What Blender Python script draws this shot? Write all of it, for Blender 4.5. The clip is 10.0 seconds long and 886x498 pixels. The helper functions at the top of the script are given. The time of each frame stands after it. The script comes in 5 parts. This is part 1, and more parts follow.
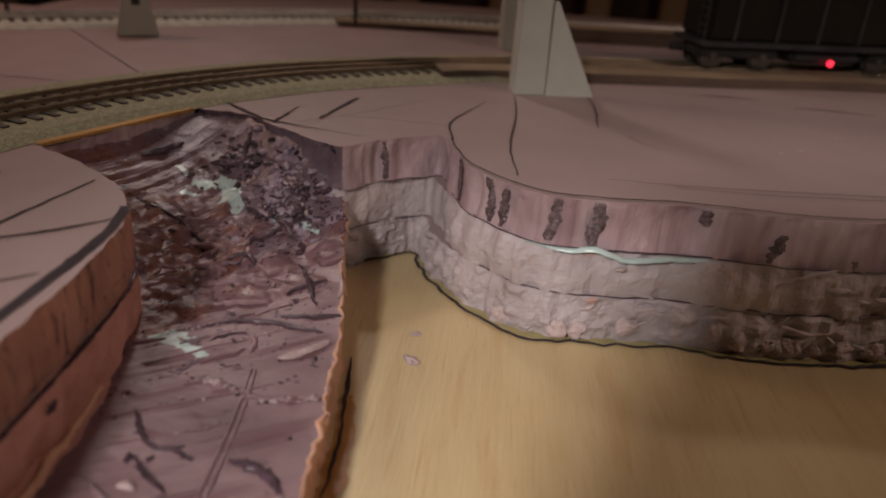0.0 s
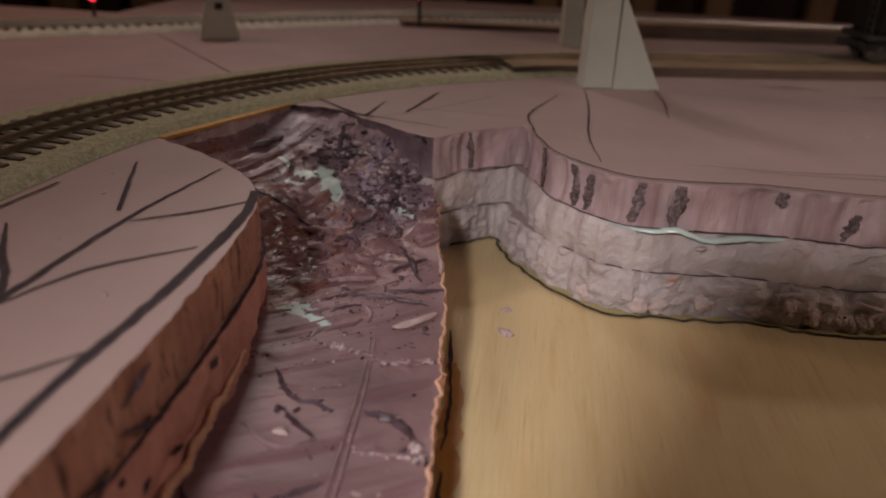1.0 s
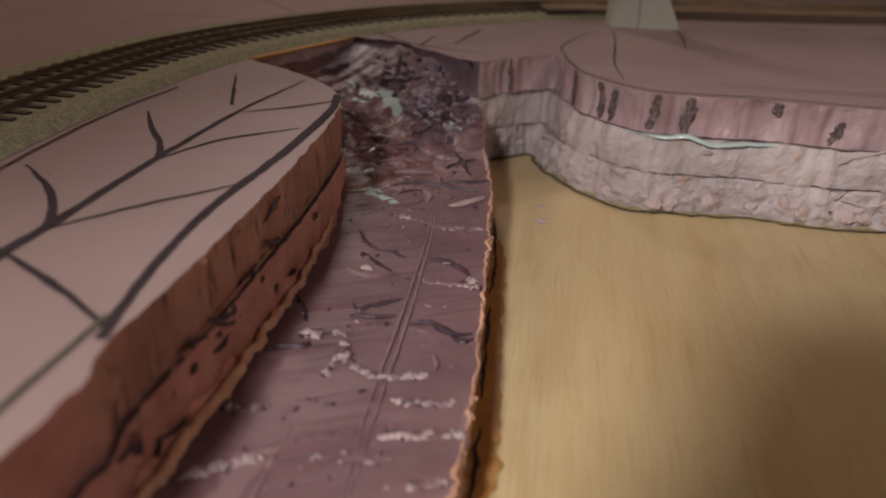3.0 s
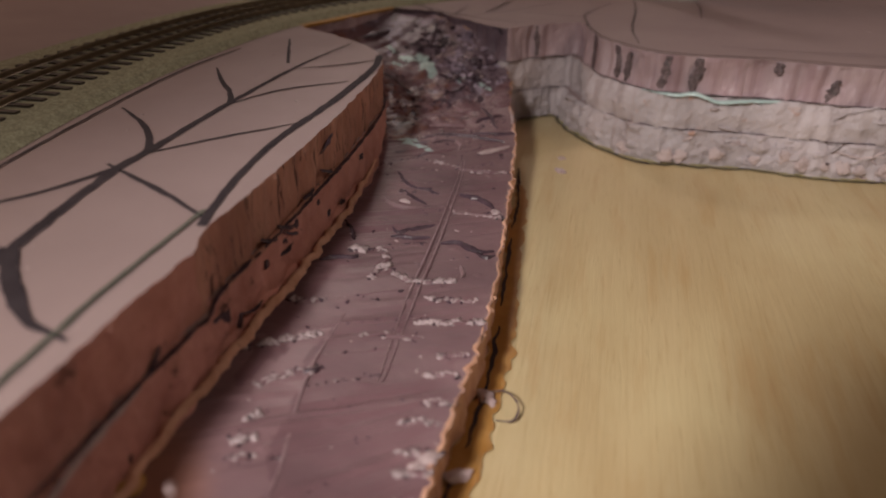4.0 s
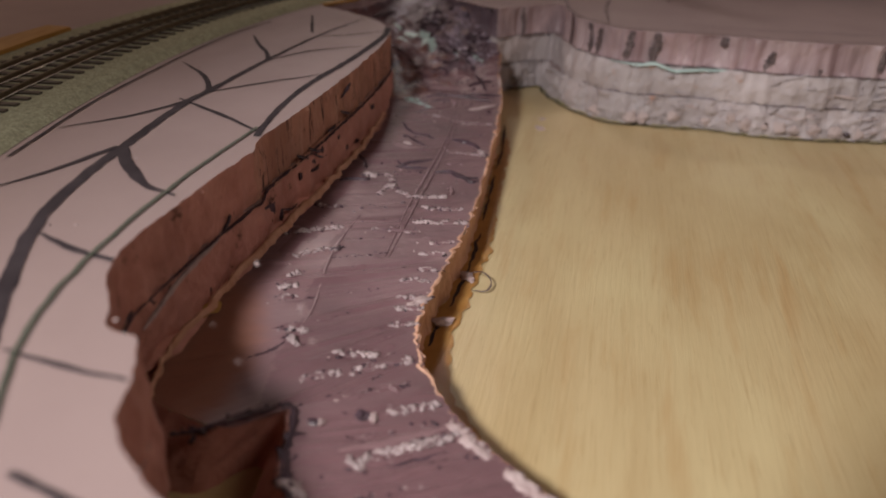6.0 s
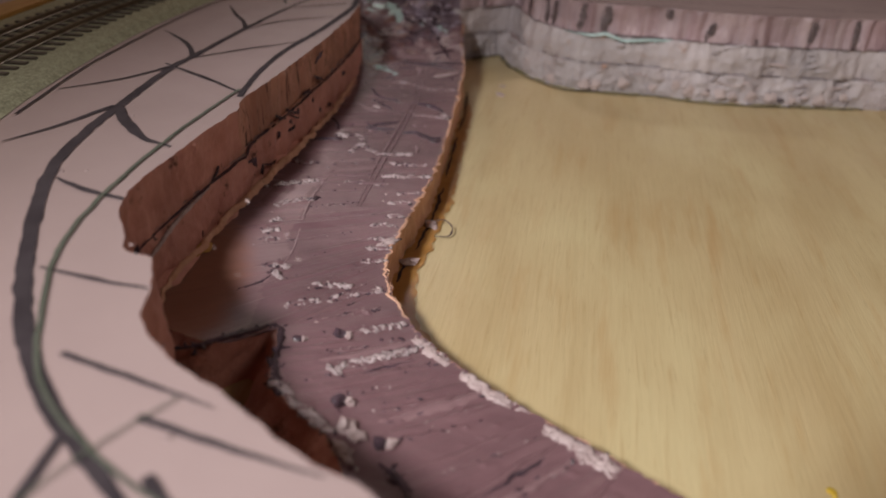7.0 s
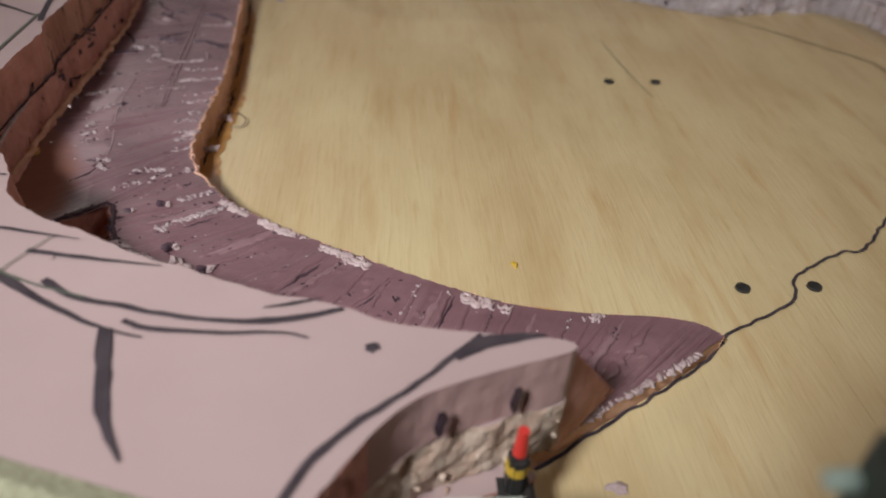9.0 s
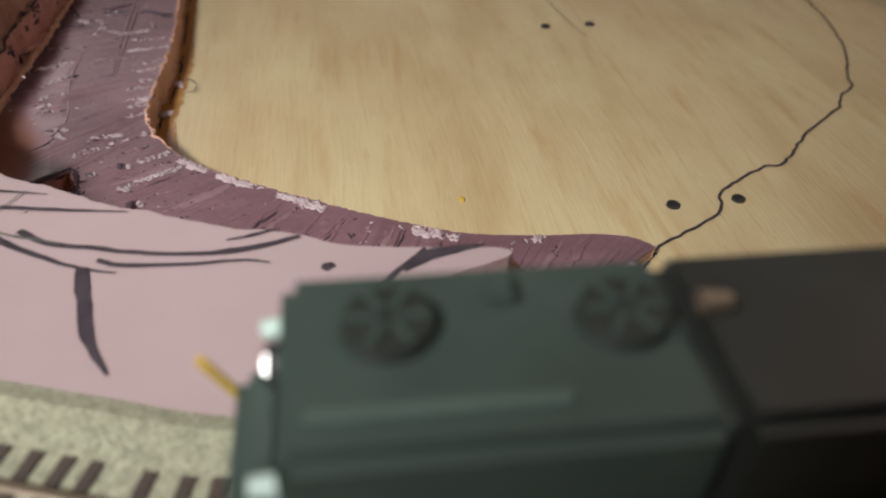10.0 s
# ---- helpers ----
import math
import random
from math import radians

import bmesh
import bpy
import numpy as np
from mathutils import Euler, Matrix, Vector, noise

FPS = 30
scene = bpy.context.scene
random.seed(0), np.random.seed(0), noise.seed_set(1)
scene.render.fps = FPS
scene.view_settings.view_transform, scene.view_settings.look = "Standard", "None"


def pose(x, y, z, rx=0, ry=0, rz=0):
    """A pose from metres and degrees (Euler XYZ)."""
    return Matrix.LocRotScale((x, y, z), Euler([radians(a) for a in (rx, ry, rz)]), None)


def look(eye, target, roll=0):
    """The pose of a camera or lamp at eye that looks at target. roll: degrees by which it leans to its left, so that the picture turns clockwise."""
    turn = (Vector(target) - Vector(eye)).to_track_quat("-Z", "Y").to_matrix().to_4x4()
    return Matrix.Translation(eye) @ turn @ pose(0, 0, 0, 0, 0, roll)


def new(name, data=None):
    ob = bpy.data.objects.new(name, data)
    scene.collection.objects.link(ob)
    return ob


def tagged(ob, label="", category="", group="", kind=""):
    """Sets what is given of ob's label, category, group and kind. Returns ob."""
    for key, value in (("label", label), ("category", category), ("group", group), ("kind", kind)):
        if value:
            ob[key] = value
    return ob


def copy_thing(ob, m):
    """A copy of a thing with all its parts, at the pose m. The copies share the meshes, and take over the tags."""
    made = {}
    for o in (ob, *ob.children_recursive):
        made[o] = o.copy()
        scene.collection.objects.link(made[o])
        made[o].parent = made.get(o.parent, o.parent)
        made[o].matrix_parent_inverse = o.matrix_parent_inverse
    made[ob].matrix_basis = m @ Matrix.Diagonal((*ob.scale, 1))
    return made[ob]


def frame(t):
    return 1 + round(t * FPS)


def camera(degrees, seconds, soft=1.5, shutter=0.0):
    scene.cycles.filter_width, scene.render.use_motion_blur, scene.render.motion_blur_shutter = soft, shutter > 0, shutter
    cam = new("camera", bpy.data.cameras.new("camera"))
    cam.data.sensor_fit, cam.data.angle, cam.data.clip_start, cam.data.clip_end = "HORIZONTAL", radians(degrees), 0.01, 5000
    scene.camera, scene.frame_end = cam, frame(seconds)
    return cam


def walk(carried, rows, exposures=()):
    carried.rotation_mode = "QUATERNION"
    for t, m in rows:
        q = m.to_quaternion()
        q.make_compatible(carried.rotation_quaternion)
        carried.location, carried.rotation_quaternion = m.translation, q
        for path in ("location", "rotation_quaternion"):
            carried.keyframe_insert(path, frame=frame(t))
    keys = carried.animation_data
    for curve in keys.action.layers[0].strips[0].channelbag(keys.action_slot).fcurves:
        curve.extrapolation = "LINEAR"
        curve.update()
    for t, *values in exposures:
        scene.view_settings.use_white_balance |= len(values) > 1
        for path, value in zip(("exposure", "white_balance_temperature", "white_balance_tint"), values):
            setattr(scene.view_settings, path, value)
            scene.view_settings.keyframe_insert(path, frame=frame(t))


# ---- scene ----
from mathutils.geometry import tessellate_polygon

cam = camera(61.0, 10.0, soft=2.0)
cam.data.dof.use_dof = True
cam.data.dof.focus_distance, cam.data.dof.aperture_fstop = 0.385, 6.5
PATH = [
    (0, (0.0580, 0.0785, 0.1985), (-0.0015, 0.9880, -0.2130), 4.00),
    (0.5, (0.0445, 0.0635, 0.2035), (-0.0360, 0.9731, -0.2041), 3.20),
    (1, (0.0320, 0.0440, 0.2010), (-0.0745, 0.9476, -0.2140), 2.50),
    (1.5, (0.0300, 0.0245, 0.2000), (-0.0835, 0.9217, -0.2268), 2.70),
    (2, (0.0305, 0.0030, 0.1930), (-0.0855, 0.8950, -0.2440), 2.60),
    (2.5, (0.0295, -0.0195, 0.1915), (-0.0910, 0.8701, -0.2491), 2.60),
    (4, (0.0480, -0.1065, 0.1940), (-0.1330, 0.7583, -0.2744), 1.40),
    (4.5, (0.0515, -0.1335, 0.1940), (-0.1415, 0.7265, -0.2785), 1.30),
    (5, (0.0595, -0.1580, 0.1930), (-0.1540, 0.7025, -0.2695), 0.80),
    (5.5, (0.0665, -0.1830, 0.1960), (-0.1555, 0.6738, -0.2694), 1.30),
    (5.7, (0.0715, -0.1925, 0.1970), (-0.1375, 0.6666, -0.2701), 1.40),
    (7, (0.0900, -0.2515, 0.2085), (-0.0550, 0.6035, -0.2895), 2.60),
    (7.5, (0.1010, -0.2780, 0.2060), (-0.0040, 0.5641, -0.3230), 2.20),
    (8, (0.1040, -0.3120, 0.2260), (0.0630, 0.5169, -0.3319), 3.30),
    (8.5, (0.1160, -0.3395, 0.2415), (0.1455, 0.4798, -0.3312), 3.90),
    (9, (0.1245, -0.3605, 0.2545), (0.2120, 0.4380, -0.3410), 4.60),
    (9.5, (0.1285, -0.3780, 0.2615), (0.2490, 0.3996, -0.3556), 3.40),
    (10, (0.1305, -0.3945, 0.2580), (0.2585, 0.3740, -0.3690), 2.10),
]
walk(cam, [(t, look(eye, target, roll)) for t, eye, target, roll in PATH],
     exposures=[(0, -0.16, 6650, 17), (2.5, -0.32, 6700, 16), (5.5, -0.46, 6450, 13), (7.5, -0.46, 6150, 9), (10, -0.36, 5950, 8)])

# ---- light: one shaded work lamp up behind, a dim warm room with two added fills ----
K = 0.5   # metres to one unit of the plan below
world = bpy.data.worlds.new("room_air")
scene.world = world
world.use_nodes = True
world.node_tree.nodes["Background"].inputs[0].default_value = (1.0, 0.73, 0.57, 1)
world.node_tree.nodes["Background"].inputs[1].default_value = 0.19


def area_lamp(name, at, to, size, watts, colour):
    data = bpy.data.lights.new(name, "AREA")
    data.shape, data.size, data.energy, data.color = "DISK", size, watts, colour
    ob = new(name, data)
    ob.matrix_world = look(at, to)
    return ob


spot = bpy.data.lights.new("work_lamp", "SPOT")      # shaded lamp standing low behind the near edge of the table
spot.energy, spot.color, spot.shadow_soft_size = 76, (1.0, 0.93, 0.87), 0.07
spot.spot_size, spot.spot_blend = radians(48), 1.0
new("work_lamp", spot).matrix_world = look((-0.27, -0.66, 0.72), (0.18, 0.08, 0.03))
area_lamp("back_lamp", (-0.34, 1.15, 0.82), (-0.05, 0.46, 0.05), 0.11, 0.38, (1.0, 0.88, 0.80)).data.spread = radians(80)
# Added warm fill for the far-left foam, set aside to keep glare off the bed.
area_lamp("side_fill", (-1.15, 0.75, 0.90), (-0.35, 0.62, 0.05), 0.25, 1.4, (1.0, 0.62, 0.42)).data.spread = radians(120)
# Added fill standing in for light bounced onto the foam walls that face right.
area_lamp("right_fill", (1.05, 0.10, 1.10), (-0.10, 0.20, 0.05), 0.5, 3.9, (1.0, 0.75, 0.60))


# ---- materials ----
def mat(name, c1, c2, scale=40.0, rough=0.6, bump=0.2, bscale=200.0, stretch=(1, 1, 1), contrast=0.35,
        metal=0.0, spots=None, glow=None, rough_var=0.12, spec=0.5, bare=None, blotch=0.22, sss=0.0):
    """Two colours mixed by noise of two scales, fine relief, optional dark spots: (colour, scale, threshold)."""
    m = bpy.data.materials.new(name)
    m.use_nodes = True
    nt = m.node_tree
    p = nt.nodes["Principled BSDF"]
    tc = nt.nodes.new("ShaderNodeTexCoord")
    mp = nt.nodes.new("ShaderNodeMapping")
    mp.inputs["Scale"].default_value = stretch
    nt.links.new(tc.outputs["Object"], mp.inputs["Vector"])
    n1 = nt.nodes.new("ShaderNodeTexNoise")
    n1.inputs["Scale"].default_value, n1.inputs["Detail"].default_value = scale, 9
    n1.inputs["Roughness"].default_value = 0.62
    n2 = nt.nodes.new("ShaderNodeTexNoise")
    n2.inputs["Scale"].default_value, n2.inputs["Detail"].default_value = bscale, 4
    for n in (n1, n2):
        nt.links.new(mp.outputs[0], n.inputs["Vector"])
    ramp = nt.nodes.new("ShaderNodeMapRange")
    ramp.inputs[1].default_value, ramp.inputs[2].default_value = 0.5 - contrast / 2, 0.5 + contrast / 2
    nt.links.new(n1.outputs[0], ramp.inputs[0])
    mix = nt.nodes.new("ShaderNodeMix")
    mix.data_type = "RGBA"
    mix.inputs[6].default_value, mix.inputs[7].default_value = (*c1, 1), (*c2, 1)
    nt.links.new(ramp.outputs[0], mix.inputs[0])
    n3 = nt.nodes.new("ShaderNodeTexNoise")
    n3.inputs["Scale"].default_value, n3.inputs["Detail"].default_value = scale * 0.3, 3
    nt.links.new(tc.outputs["Object"], n3.inputs["Vector"])
    r3 = nt.nodes.new("ShaderNodeMapRange")
    r3.inputs[1].default_value, r3.inputs[2].default_value = 0.3, 0.7
    r3.inputs[3].default_value, r3.inputs[4].default_value = 1.0 - blotch, 1.0 + blotch * 0.5
    nt.links.new(n3.outputs[0], r3.inputs[0])
    sc = nt.nodes.new("ShaderNodeVectorMath")
    sc.operation = "SCALE"
    nt.links.new(mix.outputs[2], sc.inputs[0])
    nt.links.new(r3.outputs[0], sc.inputs["Scale"])
    out = sc.outputs[0]
    if sss:
        p.inputs["Subsurface Weight"].default_value = sss
        p.inputs["Subsurface Radius"].default_value = (0.020, 0.008, 0.004)
        p.inputs["Subsurface Scale"].default_value = 1.0
    if spots:
        col, fine_, th = spots
        v = nt.nodes.new("ShaderNodeTexNoise")
        v.inputs["Scale"].default_value, v.inputs["Detail"].default_value = fine_, 5
        v.inputs["Roughness"].default_value = 0.7
        nt.links.new(mp.outputs[0], v.inputs["Vector"])
        r = nt.nodes.new("ShaderNodeMapRange")
        r.inputs[1].default_value, r.inputs[2].default_value = th, th + 0.07
        nt.links.new(v.outputs[0], r.inputs[0])
        mx = nt.nodes.new("ShaderNodeMix")
        mx.data_type = "RGBA"
        mx.inputs[7].default_value = (*col, 1)
        nt.links.new(r.outputs[0], mx.inputs[0])
        nt.links.new(out, mx.inputs[6])
        out = mx.outputs[2]
    if bare:          # a bare unpainted patch round a place, shade put into its dark colour, its sprayed edge soft and uneven: (place, inner, outer, colour)
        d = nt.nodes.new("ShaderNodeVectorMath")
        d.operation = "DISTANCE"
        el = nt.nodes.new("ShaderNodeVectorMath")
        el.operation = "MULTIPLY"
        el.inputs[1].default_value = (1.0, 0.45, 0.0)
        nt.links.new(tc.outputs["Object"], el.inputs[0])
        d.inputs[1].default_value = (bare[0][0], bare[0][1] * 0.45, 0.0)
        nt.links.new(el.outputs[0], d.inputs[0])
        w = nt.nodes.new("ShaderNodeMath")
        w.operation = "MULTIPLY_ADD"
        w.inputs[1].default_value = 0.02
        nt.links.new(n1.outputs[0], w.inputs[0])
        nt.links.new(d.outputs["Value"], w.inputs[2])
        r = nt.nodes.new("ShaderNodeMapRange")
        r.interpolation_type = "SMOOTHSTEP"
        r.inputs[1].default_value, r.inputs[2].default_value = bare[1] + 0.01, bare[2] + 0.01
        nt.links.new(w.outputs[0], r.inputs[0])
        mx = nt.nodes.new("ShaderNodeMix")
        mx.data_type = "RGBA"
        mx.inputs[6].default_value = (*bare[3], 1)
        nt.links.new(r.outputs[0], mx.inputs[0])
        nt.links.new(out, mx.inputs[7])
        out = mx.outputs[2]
    nt.links.new(out, p.inputs["Base Color"])
    rr = nt.nodes.new("ShaderNodeMapRange")
    rr.inputs[3].default_value, rr.inputs[4].default_value = max(0.05, rough - rough_var), min(1, rough + rough_var)
    nt.links.new(n1.outputs[0], rr.inputs[0])
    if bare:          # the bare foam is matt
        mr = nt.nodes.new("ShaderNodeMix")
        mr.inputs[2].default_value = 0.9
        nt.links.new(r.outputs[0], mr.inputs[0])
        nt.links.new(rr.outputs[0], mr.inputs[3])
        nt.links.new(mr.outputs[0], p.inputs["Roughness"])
    else:
        nt.links.new(rr.outputs[0], p.inputs["Roughness"])
    p.inputs["Metallic"].default_value = metal
    p.inputs["Specular IOR Level"].default_value = spec
    if bump:
        b = nt.nodes.new("ShaderNodeBump")
        b.inputs["Strength"].default_value, b.inputs["Distance"].default_value = bump, 0.001
        nt.links.new(n2.outputs[0], b.inputs["Height"])
        nt.links.new(b.outputs[0], p.inputs["Normal"])
    if glow:
        p.inputs["Emission Color"].default_value = (*glow[0], 1)
        p.inputs["Emission Strength"].default_value = glow[1]
    return m


PINK = mat("pink_foam_skin", (0.40, 0.305, 0.300), (0.345, 0.258, 0.254), 14, 0.55, 0.10, 900, contrast=0.6, blotch=0.12)
RAW = mat("raw_cut_foam", (0.66, 0.345, 0.29), (0.47, 0.22, 0.18), 60, 0.75, 0.5, 500, spots=((0.10, 0.04, 0.03), 55, 0.62))
# Brighter copy of RAW: light bounced off the plywood is put into the colour.
EDGEFOAM = mat("bounce_lit_foam", (0.74, 0.46, 0.33), (0.56, 0.31, 0.20), 70, 0.75, 0.6, 400, spots=((0.14, 0.06, 0.04), 120, 0.66))
RIB = mat("pale_green_rib", (0.10, 0.135, 0.115), (0.08, 0.11, 0.09), 60, 0.4, 0.1)
BARK = mat("scored_foam_face", (0.60, 0.34, 0.26), (0.42, 0.20, 0.15), 90, 0.7, 0.6, 350, stretch=(1, 1, 0.11), spots=((0.09, 0.040, 0.034), 330, 0.55))
STREAK = mat("streaked_painted_foam", (0.50, 0.395, 0.42), (0.32, 0.215, 0.235), 75, 0.42, 0.35, 300, stretch=(1, 1, 0.07), contrast=0.28, spots=((0.055, 0.04, 0.05), 42, 0.64), blotch=0.34)
PLASTER = mat("pale_plastered_foam", (0.53, 0.48, 0.50), (0.41, 0.355, 0.365), 38, 0.60, 0.9, 380, contrast=0.4, spots=((0.46, 0.29, 0.235), 60, 0.63), blotch=0.30)
TORNPLASTER = mat("torn_pinkish_plaster", (0.55, 0.46, 0.455), (0.44, 0.355, 0.35), 90, 0.65, 0.8, 400)
GLUE = mat("olive_glue_film", (0.40, 0.36, 0.17), (0.32, 0.28, 0.12), 40, 0.22, 0.1, 200)
# The bare patch is raw foam with the island's shade put into its brown.
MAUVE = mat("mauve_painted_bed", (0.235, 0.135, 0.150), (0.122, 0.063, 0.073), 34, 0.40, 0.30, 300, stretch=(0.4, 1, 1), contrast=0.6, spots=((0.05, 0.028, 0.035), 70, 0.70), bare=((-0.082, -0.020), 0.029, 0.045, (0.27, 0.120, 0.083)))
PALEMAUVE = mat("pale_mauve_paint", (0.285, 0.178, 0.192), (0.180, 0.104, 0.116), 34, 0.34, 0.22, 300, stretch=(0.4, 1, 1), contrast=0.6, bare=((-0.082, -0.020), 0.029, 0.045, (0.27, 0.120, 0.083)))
PURPLE = mat("dark_purple_paint", (0.24, 0.18, 0.215), (0.11, 0.072, 0.09), 55, 0.35, 0.8, 330, contrast=0.5, spots=((0.03, 0.022, 0.03), 90, 0.60))
DARKBED = mat("dark_red_brown_wash", (0.24, 0.105, 0.085), (0.11, 0.048, 0.042), 70, 0.3, 0.8, 330)
TORN = mat("torn_yellowish_foam", (0.54, 0.46, 0.38), (0.36, 0.24, 0.18), 110, 0.7, 0.9, 300)
ROCK = mat("dark_wet_rock", (0.10, 0.065, 0.085), (0.035, 0.022, 0.03), 120, 0.22, 0.7, 500, rough_var=0.15)
# Beads of the bed's own mauve, paled so that white glints sit in the colour.
BEAD = mat("glassy_bead_with_glint", (0.56, 0.47, 0.48), (0.26, 0.20, 0.21), 260, 0.2, 0.3, 500, contrast=0.4)
GLITTER = mat("dark_glittering_grit", (0.22, 0.165, 0.175), (0.045, 0.032, 0.036), 420, 0.25, 1.0, 700, contrast=0.3)
PALE = mat("pale_crumb", (0.52, 0.42, 0.42), (0.34, 0.25, 0.25), 160, 0.55, 0.5, 500)
CYAN = mat("pale_cyan_paint", (0.52, 0.68, 0.66), (0.42, 0.56, 0.55), 90, 0.3, 0.2, 300)
INK = mat("marker_ink", (0.036, 0.028, 0.034), (0.062, 0.050, 0.057), 90, 0.75, 0.05, 900, spec=0.2)
GREENINK = mat("faded_green_ink", (0.075, 0.088, 0.066), (0.105, 0.112, 0.09), 90, 0.65, 0.05, 900)
def plywood_mat():
    """Varnished rotary-cut birch: broad bands, fine pores along the grain, clouded varnish."""
    m = bpy.data.materials.new("varnished_plywood")
    m.use_nodes = True
    nt = m.node_tree
    p = nt.nodes["Principled BSDF"]
    tc = nt.nodes.new("ShaderNodeTexCoord")

    def layer(stretch, lo, hi, detail, rough=0.6):
        mp = nt.nodes.new("ShaderNodeMapping")
        mp.inputs["Scale"].default_value = stretch
        nt.links.new(tc.outputs["Object"], mp.inputs["Vector"])
        n = nt.nodes.new("ShaderNodeTexNoise")
        n.inputs["Scale"].default_value, n.inputs["Detail"].default_value, n.inputs["Roughness"].default_value = 1.0, detail, rough
        n.inputs["Distortion"].default_value = 0.25
        nt.links.new(mp.outputs[0], n.inputs["Vector"])
        r = nt.nodes.new("ShaderNodeMapRange")
        r.inputs[1].default_value, r.inputs[2].default_value = lo, hi
        nt.links.new(n.outputs[0], r.inputs[0])
        return r.outputs[0]

    def blend(a, b, fac, amount):
        k = nt.nodes.new("ShaderNodeMath")
        k.operation = "MULTIPLY"
        k.inputs[1].default_value = amount
        nt.links.new(fac, k.inputs[0])
        mx = nt.nodes.new("ShaderNodeMix")
        mx.data_type = "RGBA"
        nt.links.new(k.outputs[0], mx.inputs[0])
        for sock, v in ((6, a), (7, b)):
            if isinstance(v, tuple):
                mx.inputs[sock].default_value = (*v, 1)
            else:
                nt.links.new(v, mx.inputs[sock])
        return mx.outputs[2]
    c = blend((0.552, 0.440, 0.248), (0.458, 0.345, 0.178), layer((26, 3.2, 1), 0.35, 0.68, 5), 1.0)
    c = blend(c, (0.60, 0.51, 0.292), layer((11, 5, 1), 0.42, 0.66, 5), 0.8)
    c = blend(c, (0.36, 0.225, 0.095), layer((420, 20, 1), 0.56, 0.76, 4), 0.45)
    pores = layer((900, 60, 1), 0.62, 0.72, 2)
    c = blend(c, (0.22, 0.125, 0.05), pores, 0.22)
    c = blend(c, (0.42, 0.25, 0.10), layer((70, 9, 1), 0.54, 0.74, 5), 0.55)
    nt.links.new(c, p.inputs["Base Color"])
    rg = nt.nodes.new("ShaderNodeMapRange")
    rg.inputs[3].default_value, rg.inputs[4].default_value = 0.34, 0.52
    nt.links.new(layer((40, 18, 1), 0.3, 0.7, 4), rg.inputs[0])
    nt.links.new(rg.outputs[0], p.inputs["Roughness"])
    b = nt.nodes.new("ShaderNodeBump")
    b.inputs["Strength"].default_value, b.inputs["Distance"].default_value = 0.25, 0.0006
    nt.links.new(layer((420, 26, 1), 0.3, 0.7, 4), b.inputs["Height"])
    nt.links.new(b.outputs[0], p.inputs["Normal"])
    return m


PLY = plywood_mat()
LAVENDER = mat("lavender_washed_foam", (0.40, 0.34, 0.42), (0.22, 0.165, 0.22), 60, 0.38, 0.5, 300, contrast=0.5)
STAIN = mat("brown_varnish_stain", (0.37, 0.165, 0.035), (0.46, 0.26, 0.085), 130, 0.4, 0.1, 200, contrast=0.5)
BED = mat("granular_roadbed", (0.46, 0.46, 0.32), (0.24, 0.24, 0.155), 800, 0.9, 1.0, 700, contrast=0.3)
TIE = mat("dark_tie", (0.045, 0.035, 0.028), (0.08, 0.06, 0.045), 120, 0.6, 0.4, 600)
SILVER = mat("bright_nickel_rail", (0.70, 0.69, 0.64), (0.58, 0.57, 0.53), 60, 0.35, 0.1, 400, metal=0.6)
BRIGHTBED = mat("pale_grey_roadbed", (0.62, 0.62, 0.56), (0.46, 0.46, 0.40), 400, 0.8, 0.8, 600)
RAIL = mat("tarnished_rail", (0.27, 0.21, 0.145), (0.19, 0.145, 0.10), 60, 0.42, 0.1, 400, metal=0.5)
GREY = mat("grey_pier_plastic", (0.55, 0.57, 0.51), (0.48, 0.50, 0.44), 30, 0.5, 0.1, 500)
# Riser sides: shade is put into this dark colour, BOARDTOP keeps the tan.
BOARD = mat("shaded_riser_side", (0.13, 0.085, 0.06), (0.075, 0.05, 0.038), 30, 0.7, 0.3, 200, stretch=(1, 1, 6))
BOARDTOP = mat("tan_riser_top", (0.34, 0.26, 0.17), (0.25, 0.18, 0.115), 30, 0.7, 0.3, 200)
BLACK = mat("black_cast_metal", (0.020, 0.020, 0.020), (0.04, 0.038, 0.036), 60, 0.45, 0.2, 300)
# Matt near-black, darker and flatter than BLACK.
DARKHOOD = mat("flat_black_paint", (0.018, 0.0135, 0.010), (0.010, 0.008, 0.006), 25, 0.7, 0.12, 300, spec=0.15)
TIPFACE = mat("sanded_pink_foam", (0.50, 0.335, 0.32), (0.39, 0.25, 0.24), 70, 0.65, 0.3, 300, stretch=(1, 1, 0.2))
LOCO = mat("weathered_green_grey_paint", (0.056, 0.076, 0.064), (0.038, 0.053, 0.044), 25, 0.45, 0.12, 300)
# Darker LOCO green: the long hood's shade put into colour; roof fans use it too.
DARKGREEN = mat("dark_and_shaded_green", (0.030, 0.034, 0.028), (0.017, 0.018, 0.015), 18, 0.5, 0.12, 300)
STEEL = mat("worn_wheel_steel", (0.30, 0.29, 0.27), (0.18, 0.17, 0.16), 80, 0.35, 0.1, 400, metal=0.9)
GLASSY = mat("milky_marker_lens", (0.55, 0.68, 0.60), (0.48, 0.60, 0.52), 90, 0.25, 0.0)
LAMPGLOW = mat("lit_headlight_lens", (0.9, 0.9, 0.85), (0.9, 0.88, 0.8), 40, 0.3, 0.0, glow=((1.0, 0.96, 0.85), 12.0))
LEDGLOW = mat("red_led", (0.5, 0.02, 0.02), (0.5, 0.02, 0.03), 40, 0.3, 0.0, glow=((1.0, 0.03, 0.06), 2.5))
